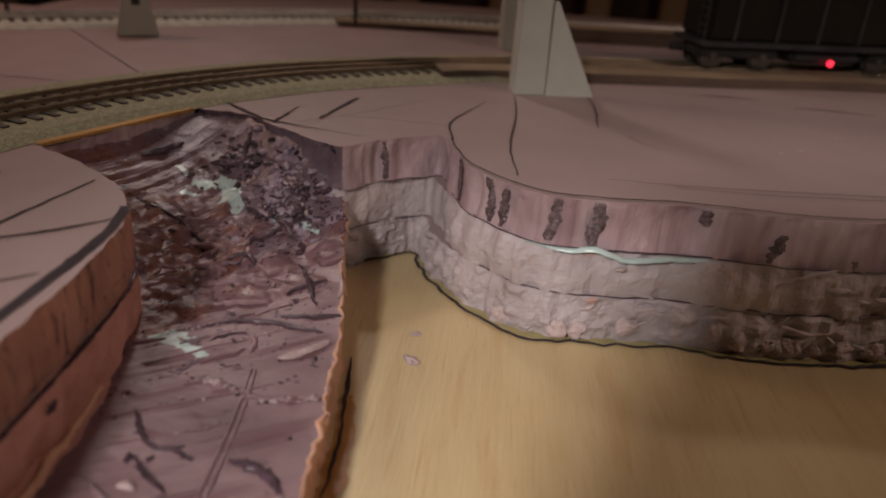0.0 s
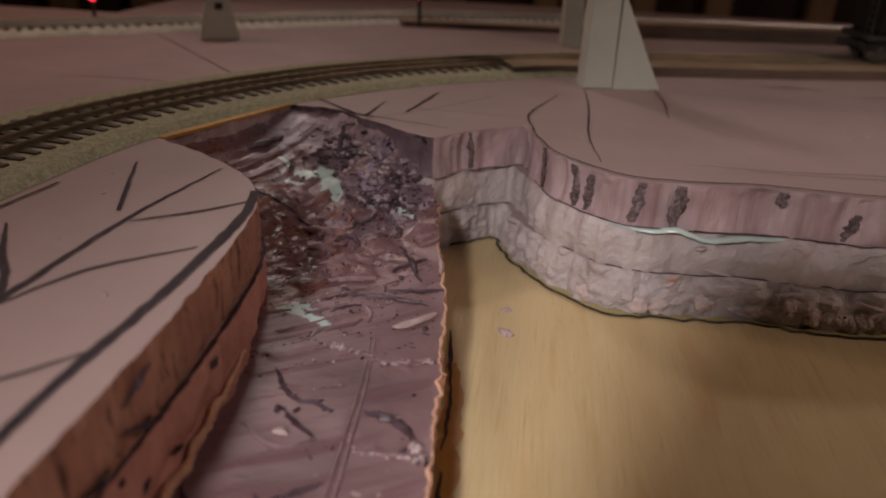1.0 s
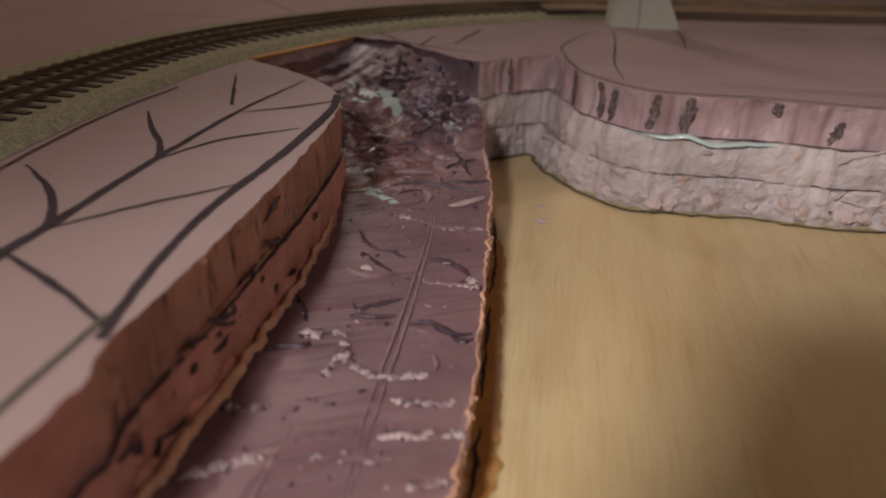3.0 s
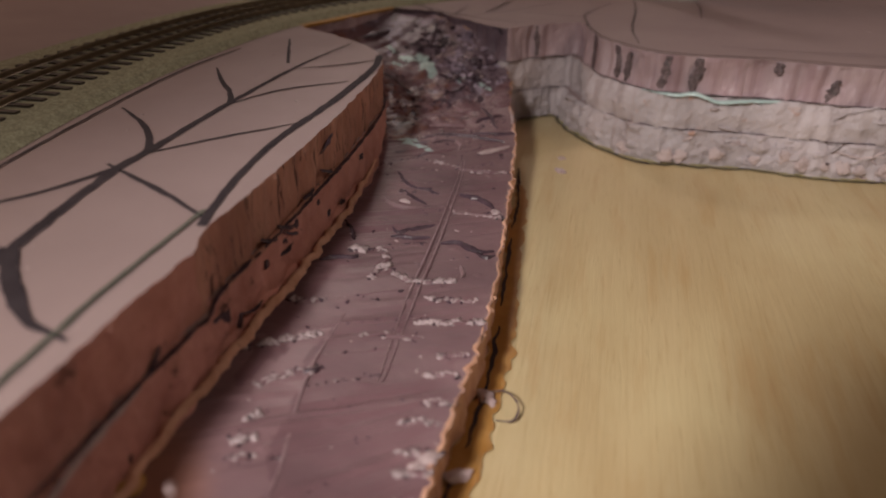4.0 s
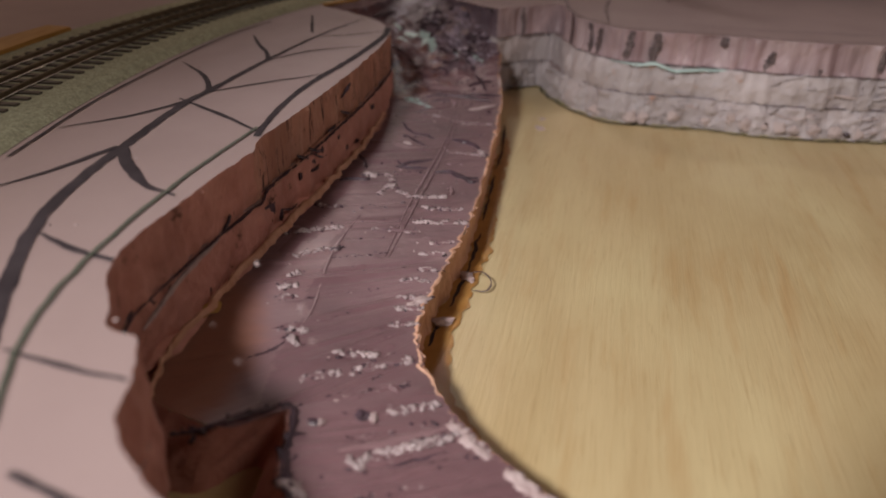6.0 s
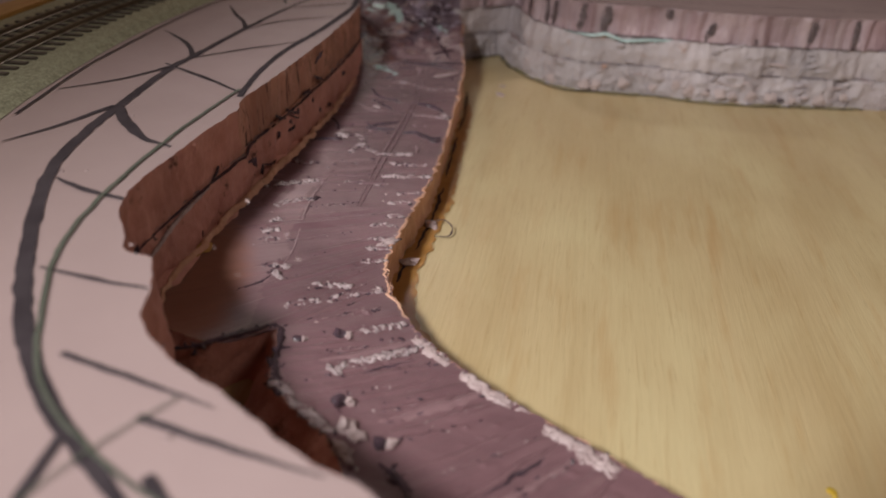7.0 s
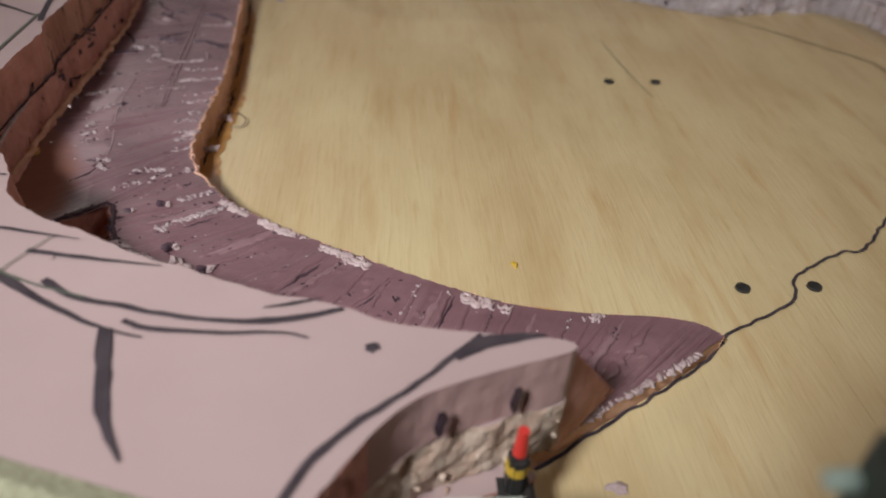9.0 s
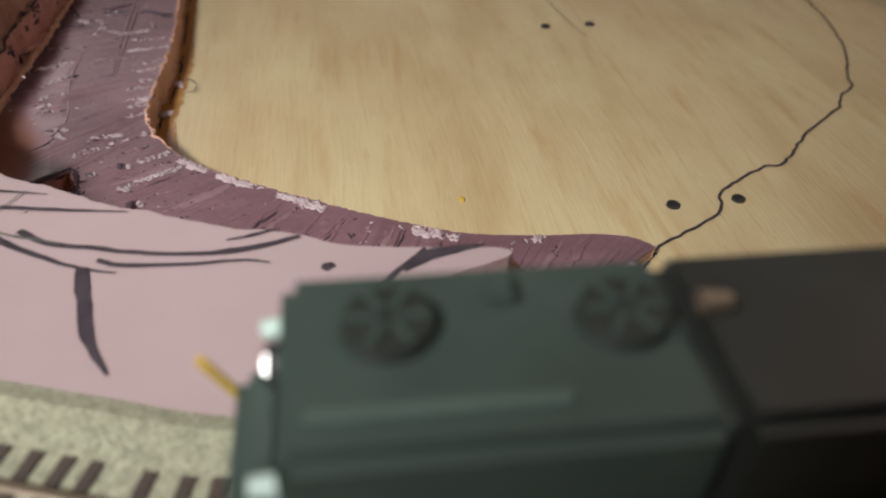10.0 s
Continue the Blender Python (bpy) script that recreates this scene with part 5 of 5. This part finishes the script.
def dust():
    scatter("dust_speck", 60, lambda r: (r.uniform(-0.37, 0.02), r.uniform(-0.44, 0.1), TOP) if r.random() < 0.5 else (r.uniform(-0.36, -0.19), r.uniform(0.1, 0.75), TOP), (0.0006, 0.0018), PALE, island, "pale foam dust", 50, 0.3)
    scatter("dust_speck", 40, lambda r: (r.uniform(0.12, 0.7), r.uniform(0.95, 1.3), TOP), (0.0006, 0.0016), PALE, plateau, "pale foam dust", 51, 0.3)
    ribbon("pencil_line", [(-0.085, -0.46), (-0.03, -0.30), (0.0, -0.235)], (0.0012, 0.0014, 0.0012), TOP, GREENINK, island)
    ribbon("scratch", [(0.27, 1.10), (0.29, 1.06), (0.31, 1.04)], (0.001, 0.003, 0.001), TOP, DUSTY, plateau)
    ribbon("dust_smear", [(0.02, -0.452), (0.04, -0.455)], (0.004, 0.006), TOP, PALE, island)


dust()


def loose_bits():
    rnd = random.Random(30)
    for x, y, z, r, m, lab in ((0.053, 0.767, 0.001, 0.009, PALE, "small white foam chip lying on the plywood"), (0.051, 0.817, 0.001, 0.006, PALE, "small pinkish foam chip lying on the plywood"),
                               (0.035, 0.259, 0.004, 0.010, PALE, "torn white foam tuft beside the bank"), (0.030, 0.169, 0.004, 0.010, PALE, "torn white foam tuft beside the bank"),
                               (0.445, -0.36, 0.002, 0.009, PALE, "pinkish foam chip lying on the plywood"), (-0.150, 0.066, 0.052, 0.011, SLAT, "splinter of pale wood in the hollow"), (0.402, -0.067, 0.001, 0.006, YELLOW, "smear of yellow paint on the plywood")):
        bm = lump(rnd, r, 0.35)
        for v in bm.verts:
            v.co.x *= 0.6
        tagged(bm_part("foam_chip" if m is PALE else ("wood_splinter" if m is SLAT else "paint_fleck"), bm, m, at=at_plan(x, y, z, rnd.uniform(0, 180))), lab, "chip")
    tagged(ridge("loose_fibre", [(0.036, 0.262, 0.006), (0.050, 0.262, 0.010), (0.062, 0.250, 0.008), (0.060, 0.236, 0.004), (0.045, 0.234, 0.003)], 0.0009, 0.0012, ROCK, None), "thin curled dark fibre lying on the plywood", "fibre")
    tagged(ridge("wood_sliver", [(0.34, -0.145, 0.008), (0.39, -0.152, 0.012), (0.44, -0.166, 0.018)], 0.0022, 0.003, SLAT, None), "long pale wood sliver along the bank", "sliver")
    tagged(mesh_part("wood_lip", [(x + dx, y + dy, z) for (x, y) in ((-0.350, 0.858), (-0.318, 0.925), (-0.288, 0.99), (-0.264, 1.046)) for dx, dy, z in ((0.003, -0.002, 0.1505), (0.003, -0.002, 0.1540), (-0.006, 0.003, 0.1540))],
                     [(3 * i + j, 3 * i + 3 + j, 3 * i + 4 + j, 3 * i + 1 + j) for i in range(3) for j in range(2)], SLAT), "thin pine lip at the head of the ravine", "trim", kind="structure")
    bm = box(bmesh.new(), -0.16, 0.115, -0.034, 0.034, 0, 0.012, 0.002)
    for v in bm.verts:
        if v.co.x > 0.08:
            v.co.y *= 0.55
    tagged(bm_part("pine_slat", bm, SLAT, at=at_plan(-0.608, 0.405, TOP + 0.0001, 91)), "yellow pine slat lying beside the track", "slat")
    tagged(bm_part("paper_scrap", lump(rnd, 0.018, 0.25), CYAN, at=at_plan(-0.585, 0.50, TOP + 0.001)), "crumpled pale scrap beside the slat", "scrap")


loose_bits()

# ---- track ----
LINE = [(1.75, 0.0), (1.45, -0.42), (1.0, -0.595), (0.6, -0.602), (0.35, -0.604), (0.22, -0.598), (0.10, -0.572), (-0.14, -0.468), (-0.335, -0.240), (-0.443, 0.03), (-0.490, 0.28),
        (-0.504, 0.50), (-0.490, 0.72), (-0.452, 0.902), (-0.360, 1.083), (-0.232, 1.245), (-0.07, 1.372), (0.10, 1.470), (0.30, 1.545), (0.5, 1.600), (0.8, 1.680), (1.05, 1.690), (1.45, 1.52), (1.75, 1.1), (1.85, 0.55)]
BACKLINE = [(-1.5, 1.02), (-1.15, 1.30), (-0.86, 1.52), (-0.62, 1.70), (-0.38, 1.87), (-0.1, 2.0), (0.3, 2.06), (0.8, 2.12), (1.6, 2.2)]
BED_TOP = 0.159


def frames_along(line, step):
    C = spline(line, step)
    out = []
    for i, p in enumerate(C):
        t = (C[min(i + 1, len(C) - 1)] - C[max(i - 1, 0)]).normalized()
        out.append((p, t, Vector((-t.y, t.x, 0))))
    return out


def sweep(name, line, profile, m, parent, label="", step=0.02, z=0.0, span=None, smooth=False):
    Fm = frames_along(line, step)
    if span:
        Fm = Fm[int(span[0] * len(Fm)):int(span[1] * len(Fm))]
    k = len(profile)
    V = [(*(p + n * o).xy, z + h) for p, t, n in Fm for o, h in profile]
    F = [(i * k + j, (i + 1) * k + j, (i + 1) * k + (j + 1) % k, i * k + (j + 1) % k) for i in range(len(Fm) - 1) for j in range(k)]
    e = (len(Fm) - 1) * k
    F += [tuple(range(k)), tuple(e + j for j in reversed(range(k)))]
    return mesh_part(name, V, F, m, parent, label, smooth=smooth)


def track(line, label, group, bed_m=BED, closed=True, rail_m=RAIL):
    tr = thing("railway_track", label, "track", group, "structure")
    ln = line + line[:1] if closed else line
    sweep("roadbed", ln, [(-0.105, TOP + 0.0006), (-0.090, BED_TOP), (0.090, BED_TOP), (0.105, TOP + 0.0006)], bed_m, tr, "grey-green granular roadbed")
    for o, lab in ((-0.0325, "tarnished outer rail"), (0.0, "tarnished centre rail"), (0.0325, "tarnished outer rail")):
        z = BED_TOP + 0.0017
        sweep("rail", ln, [(o - 0.0024, z), (o - 0.0008, z + 0.0012), (o - 0.0014, z + 0.0050), (o - 0.0007, z + 0.0062), (o + 0.0007, z + 0.0062), (o + 0.0014, z + 0.0050), (o + 0.0008, z + 0.0012), (o + 0.0024, z)], rail_m, tr, lab, 0.012)
    tie = bmesh.new()
    box(tie, -0.0042, 0.0042, -0.058, 0.058, 0, 0.0024, 0.0005)
    me = None
    for i, (p, t, n) in enumerate(frames_along(ln, 0.0205)):
        at = at_plan(p.x, p.y, BED_TOP - 0.0005, math.degrees(math.atan2(t.y, t.x)))
        if me is None:
            me = bm_part("tie", tie, TIE, tr, at=at).data
        else:
            ob = new("tie", me)
            ob.parent, ob.matrix_basis = tr, at
    return tr


def risers():
    for name, pts, z0, hh, lab in (("track_riser", [(0.02, 1.33), (0.09, 1.366), (0.309, 1.425), (0.502, 1.468), (0.775, 1.535), (1.2, 1.56)], TOP, 0.016, "riser board carrying the back track, edge coloured as in shade"),
                               ("track_riser", [(-0.25, 1.80), (0.0, 1.83), (0.18, 1.84)], TOP, 0.012, "low riser board under the rear track, edge coloured as in shade"), ("track_riser", [(0.19, 1.83), (0.65, 1.90), (1.7, 2.05)], TOP, 0.030, "riser board of the rear track, edge coloured as in shade")):
        C = spline(pts, 0.03)
        V, F, MI = [], [], []
        for p in C:
            V += [(p.x, p.y, z0 + 0.0005), (p.x, p.y, z0 + hh), (p.x - 0.02, p.y + 0.055, z0 + hh), (p.x - 0.02, p.y + 0.055, z0 + 0.0005)]
        for i in range(len(C) - 1):
            for j in range(4):
                a = 4 * i + j
                b = 4 * i + (j + 1) % 4
                F.append((a, a + 4, b + 4, b))
                MI.append(1 if j == 1 else 0)
        F += [(3, 2, 1, 0), tuple(4 * (len(C) - 1) + j for j in range(4))]
        MI += [0, 0]
        tagged(mesh_part(name, V, F, [BOARD, BOARDTOP], mi=MI), lab, "board", kind="structure")


risers()


def pier(x, y, rz, height, label):
    """Grey moulded trestle pier: a tall column between two sloping fins."""
    p = thing("bridge_pier", label, "bridge pier", "bridge piers", at=at_plan(x, y, TOP, rz))
    bm = bmesh.new()
    box(bm, -0.024, 0.024, -0.018, 0.018, 0, height, 0.0015)
    for v in bm.verts:
        if v.co.z > height * 0.9:
            v.co.x *= 0.8
    bm_part("column", bm, GREY, p)
    h = min(0.135, height * 0.95)
    for name, V in (("fin", [(0.0246, -0.019, 0), (0.100, -0.019, 0), (0.0300, -0.019, h), (0.0246, -0.019, h), (0.0246, 0.0, 0), (0.100, 0.0, 0), (0.0300, 0.0, h), (0.0246, 0.0, h)]),):
        mesh_part(name, V, [(0, 1, 2, 3), (7, 6, 5, 4), (0, 4, 5, 1), (1, 5, 6, 2), (2, 6, 7, 3), (3, 7, 4, 0)], GREY, p)
    return p


pier(0.150, 1.30, 14, 0.34, "tall grey plastic bridge pier standing on the foam")
pier(0.118, 1.69, 100, 0.34, "tall grey plastic bridge pier beside the rear track")


def small_pier():
    p = thing("bridge_pier", "small grey tapered bridge pier with a dark hole", "bridge pier", "bridge piers", at=at_plan(-0.555, 1.51, TOP, 28))
    bm = box(bmesh.new(), -0.036, 0.036, -0.022, 0.022, 0, 0.088, 0.003)
    for v in bm.verts:
        if v.co.z > 0.05:
            v.co.x *= 0.5
            v.co.y *= 0.7
    bm_part("column", bm, GREY, p)
    bm_part("dark_hole", box(bmesh.new(), -0.007, 0.007, -0.0185, -0.0168, 0.055, 0.068, 0.0005), BLACK, p)


small_pier()


def near_pier():
    p = thing("bridge_pier", "grey plastic pier standing on the plywood by the near track", "bridge pier", "bridge piers", at=at_plan(0.308, -0.505, 0.0))
    bm_part("column", box(bmesh.new(), -0.024, 0.024, -0.024, 0.026, 0, 0.163, 0.002), GREY, p)
    bm_part("foot", box(bmesh.new(), -0.036, 0.036, -0.034, 0.036, 0, 0.012, 0.002), GREY, p)


near_pier()


# ---- the train ----
def track_pose(dist, span):
    """The place on the loop at a distance along it, and the heading by a second wheel set span away."""
    d = dist % LOOP_LEN
    k = min(range(len(LOOP_D)), key=lambda i: abs(LOOP_D[i] - d))
    b = (d + span) % LOOP_LEN
    m = min(range(len(LOOP_D)), key=lambda i: abs(LOOP_D[i] - b))
    p, q = LOOP[k][0], LOOP[m][0]
    way = (q - p) if span > 0 else (p - q)
    return p, math.degrees(math.atan2(way.y, way.x))


LOOP = frames_along(LINE + LINE[:1], 0.002)
LOOP_D = [0.0]
for a_, b_ in zip(LOOP, LOOP[1:]):
    LOOP_D.append(LOOP_D[-1] + (b_[0] - a_[0]).length)
LOOP_LEN = LOOP_D[-1]
RAIL_TOP = BED_TOP + 0.0086
SPEED = 0.218


def along(x_want, low):
    """Distance along the loop where the near (low) or far side passes x."""
    return min((d for (p, t, n), d in zip(LOOP, LOOP_D) if (p.y < 0) == low), key=lambda d: abs(LOOP[LOOP_D.index(d)][0].x - x_want))


def truck(parent, x):
    tk = bm_part("truck", box(bmesh.new(), -0.075, 0.075, -0.040, 0.040, 0.020, 0.038, 0.003), BLACK, parent, at=at_plan(x, 0, 0))
    for s in (-1, 1):
        bm = box(bmesh.new(), -0.080, 0.080, s * 0.026 - 0.002, s * 0.026 + 0.002, 0.018, 0.036, 0.001)
        for xx in (-0.048, 0.048):
            box(bm, xx - 0.009, xx + 0.009, s * 0.024 - 0.002, s * 0.024 + 0.002, 0.012, 0.030, 0.001)
        bm_part("side_frame", bm, BLACK, tk)
    for xx in (-0.048, 0.048):
        for s in (-1, 1):
            bm = cyl(bmesh.new(), 0.0225, 0.0225, 0.007, Matrix.Translation((xx, s * 0.0325, 0.0225)) @ Matrix.Rotation(math.pi / 2, 4, "X"), 28)
            cyl(bm, 0.0255, 0.0255, 0.002, Matrix.Translation((xx, s * 0.0285, 0.0225)) @ Matrix.Rotation(math.pi / 2, 4, "X"), 28)
            cyl(bm, 0.008, 0.006, 0.006, Matrix.Translation((xx, s * 0.0375, 0.0225)) @ Matrix.Rotation(math.pi / 2, 4, "X"), 16)
            bm_part("wheel", bm, STEEL, tk, smooth=False)


def locomotive():
    """Boxy hood diesel, nose towards +x; origin on the rail top below its front."""
    lo = thing("locomotive", "dark green-grey toy diesel locomotive with lit headlight", "locomotive")
    H, Wd, L = 0.148, 0.047, 0.62
    bm = box(bmesh.new(), -0.165, -0.008, -Wd, Wd, 0.046, H, 0.006)
    bm_part("hood", bm, LOCO, lo, "dark green-grey painted hood")
    bm_part("long_hood", box(bmesh.new(), -L, -0.1655, -Wd, Wd, 0.046, H, 0.006), DARKGREEN, lo, "long hood, its green darkened for the shade over it")
    bm = box(bmesh.new(), -0.0078, 0.014, -0.036, 0.036, 0.046, 0.108, 0.006)
    bm_part("nose", bm, LOCO, lo)
    bm = box(bmesh.new(), -L - 0.03, 0.022, -0.058, 0.058, 0.036, 0.046, 0.002)
    bm_part("walkway", bm, DARKHOOD, lo)
    bm = box(bmesh.new(), -0.40, -0.24, -0.046, 0.046, 0.012, 0.0355, 0.006)
    bm_part("fuel_tank", bm, BLACK, lo)
    for x, y_, z_ in ((-0.049, -0.011, H), (-0.139, -0.008, H), (-0.30, 0, H), (-0.45, 0, H)):
        bm = bmesh.new()
        cyl(bm, 0.0185, 0.017, 0.006, Matrix.Translation((0, 0, 0.003)), 32)
        fan = bm_part("roof_fan", bm, DARKGREEN, lo, at=at_plan(x, y_, z_))
        for k in range(6):
            bm_part("fan_blade", box(bmesh.new(), 0.004, 0.016, -0.0015, 0.0015, 0.0062, 0.0075), LOCO, fan, at=pose(0, 0, 0, 0, 0, 60 * k))
    bm = box(bmesh.new(), -0.110, -0.018, 0.027, 0.032, H + 0.0003, H + 0.0035, 0.0010)
    bm_part("roof_rib", bm, RIB, lo, "paler green roof rib")
    bm_part("roof_vent", box(bmesh.new(), -0.100, -0.088, -0.034, -0.018, H + 0.0002, H + 0.006, 0.002), LOCO, lo)
    bm_part("horn", cyl(bmesh.new(), 0.0035, 0.0045, 0.012, Matrix.Translation((-0.172, -0.004, H + 0.010)) @ Matrix.Rotation(math.pi / 2, 4, "Y"), 16), RAIL, lo, "brass air horn")
    bm = bmesh.new()
    bmesh.ops.create_uvsphere(bm, u_segments=20, v_segments=12, radius=0.0074, matrix=Matrix.Translation((-0.0045, -0.014, 0.130)) @ Matrix.Diagonal((0.5, 1, 1, 1)))
    lens = bm_part("headlight", bm, LAMPGLOW, lo, "lit white headlight", smooth=True)
    V, F = [], []
    for k in range(24):      # a short tube round the lens
        c_, s_ = math.cos(k * math.pi / 12), math.sin(k * math.pi / 12)
        V += [(x, -0.014 + r * c_, 0.130 + r * s_) for x, r in ((-0.0082, 0.0092), (-0.0026, 0.0090), (-0.0026, 0.0076), (-0.0082, 0.0076))]
        F += [(4 * k + j, 4 * k + (j + 1) % 4, (4 * k + 4 + (j + 1) % 4) % 96, (4 * k + 4 + j) % 96) for j in range(4)]
    mesh_part("bezel", V, F, BLACK, lens)
    for y in (-0.040, 0.036):
        bm_part("marker_lamp", cyl(bmesh.new(), 0.0048, 0.004, 0.010, Matrix.Translation((-0.003, y, 0.124)) @ Matrix.Rotation(math.pi / 2, 4, "Y"), 16), GLASSY, lo, "milky marker lamp")
    bm_part("handrail", cyl(bmesh.new(), 0.0022, 0.0022, 0.030, Matrix.Translation((0.020, -0.030, 0.106)) @ Matrix.Rotation(0.5, 4, "Y"), 8), YELLOW, lo, "yellow handrail")
    bm_part("coupler", box(bmesh.new(), 0.0222, 0.052, -0.008, 0.008, 0.022, 0.036, 0.003), BLACK, lo)
    for y in (-0.052, 0.052):
        bm = bmesh.new()
        for k in range(9):
            cyl(bm, 0.0013, 0.0013, 0.045, Matrix.Translation((-0.05 - 0.065 * k, y, 0.0687)), 6)
        cyl(bm, 0.0013, 0.0013, 0.53, Matrix.Translation((-0.31, y, 0.0915)) @ Matrix.Rotation(math.pi / 2, 4, "Y"), 6)
        bm_part("side_rail", bm, BLACK, lo)
    truck(lo, -0.12)
    truck(lo, -0.50)
    return lo


def tender():
    """Black car at the tail, its rear at the origin, nose towards +x."""
    te = thing("tail_car", "black toy railway car with trucks and a red light below", "railway car")
    L = 0.50
    bm_part("body", box(bmesh.new(), 0.012, L, -0.055, 0.055, 0.050, 0.150, 0.006), DARKHOOD, te)
    bm_part("underframe", box(bmesh.new(), 0.0, L + 0.01, -0.058, 0.058, 0.040, 0.050, 0.002), BLACK, te)
    bm_part("tank", box(bmesh.new(), 0.185, 0.325, -0.045, 0.045, 0.014, 0.0395, 0.008), BLACK, te)
    for x in (0.06, 0.14, 0.22, 0.30, 0.38, 0.46):
        bm_part("body_rib", box(bmesh.new(), x - 0.003, x + 0.003, -0.0585, -0.0555, 0.052, 0.146), BLACK, te)
    bm = bmesh.new()
    for y in (-0.045, -0.022):
        box(bm, 0.008, 0.0115, y - 0.001, y + 0.001, 0.050, 0.140)
    for k in range(6):
        box(bm, 0.0082, 0.0112, -0.045, -0.022, 0.060 + 0.014 * k, 0.062 + 0.014 * k)
    bm_part("ladder", bm, BLACK, te)
    bm_part("red_light", cyl(bmesh.new(), 0.0055, 0.005, 0.006, Matrix.Translation((0.262, -0.049, 0.018)) @ Matrix.Rotation(math.pi / 2, 4, "X"), 16), LEDGLOW, te, "glowing red light")
    bm_part("coupler", box(bmesh.new(), -0.03, -0.0005, -0.008, 0.008, 0.024, 0.038, 0.003), BLACK, te)
    truck(te, 0.085)
    truck(te, 0.415)
    return te


loco = locomotive()
tail = tender()


def lever():
    lv = thing("switch_lever", "black track lever with a red tip and yellow band", "lever", at=at_plan(0.350, -0.392, 0.0))
    bm_part("stand", box(bmesh.new(), -0.007, 0.007, -0.008, 0.008, 0.0, 0.088, 0.003), BLACK, lv)
    bm_part("base", box(bmesh.new(), -0.016, 0.016, -0.030, 0.012, 0.0005, 0.050, 0.004), BLACK, lv)
    bm_part("tip", cyl(bmesh.new(), 0.0055, 0.004, 0.024, Matrix.Translation((0, 0, 0.1002)), 14), RED, lv, "red plastic tip")
    bm_part("band", cyl(bmesh.new(), 0.0088, 0.0088, 0.008, Matrix.Translation((0, 0, 0.074)), 14), YELLOW, lv, "yellow band")
    cap = bm_part("brass_cap", cyl(bmesh.new(), 0.014, 0.013, 0.06, Matrix.Translation((0, 0, 0.03)), 24), SLAT, at=at_plan(0.383, -0.452, 0.0))
    tagged(cap, "short tan cylinder standing on the plywood", "cap")


lever()


def pilot_lamps():
    """Small red lights on the rear boards."""
    for x, y, h in ((-0.214, 1.806, 0.061), (-0.901, 1.660, 0.034)):
        pl = thing("pilot_lamp", "small glowing red pilot lamp on a black stem", "lamp", "pilot lamps", at=at_plan(x, y, TOP))
        bm_part("stem", cyl(bmesh.new(), 0.004, 0.004, h, Matrix.Translation((0, 0, h / 2)), 10), BLACK, pl)
        bm = bmesh.new()
        bmesh.ops.create_uvsphere(bm, u_segments=14, v_segments=10, radius=0.007, matrix=Matrix.Translation((0, 0, h + 0.007)))
        bm_part("bulb", bm, LEDGLOW, pl, "glowing red bulb", smooth=True)


pilot_lamps()

def camera_rig():
    """The film camera, unseen behind the lens; arm and hanger are added to widen and hold its shade, which alone falls
    into view.
    """
    rig = thing("camera_rig", "unseen black film camera with an added arm that casts shade", "camera rig")

    def solid(name, x0, x1, y0, y1, z0, z1, bev):
        bm_part(name, box(bmesh.new(), x0 / K, x1 / K, y0 / K, y1 / K, z0 / K, z1 / K, bev / K), BLACK, rig)
    solid("body", -0.066, 0.070, -0.110, -0.035, -0.020, 0.120, 0.008)
    solid("grip", 0.0705, 0.098, -0.110, -0.040, -0.020, 0.100, 0.010)
    bm_part("lens", cyl(bmesh.new(), 0.034 / K, 0.028 / K, 0.024 / K, Matrix.Translation((0, -0.0275 / K, 0)) @ Matrix.Rotation(math.pi / 2, 4, "X"), 28), BLACK, rig)
    solid("shade_arm", 0.0985, 0.62, -0.110, -0.045, 0.0, 0.140, 0.006)
    solid("added_hanger", 0.58, 0.61, -0.095, -0.065, 0.1405, 1.815, 0.003)
    return rig


rig = camera_rig()

main_track = track(LINE, "three-rail toy track on grey-green roadbed", "tracks")
rear_track = track(BACKLINE, "three-rail toy track at the back of the table", "tracks", BRIGHTBED, False, SILVER)


def motions():
    d_front = along(0.226, True)
    rows = []
    for i in range(41):
        t = 0.25 * i
        p, a = track_pose(d_front + 0.187 * (t - 10.0), -0.5)
        rows.append((t, at_plan(p.x, p.y, RAIL_TOP, a)))
    walk(loco, rows)
    d_rear = along(0.435, False)
    rows = []
    for i in range(41):
        t = 0.25 * i
        p, a = track_pose(d_rear + SPEED * t, 0.45)
        rows.append((t, at_plan(p.x, p.y, RAIL_TOP, a)))
    walk(tail, rows)
    walk(rig, [(t, pose(*eye)) for t, eye, target, roll in PATH])


motions()
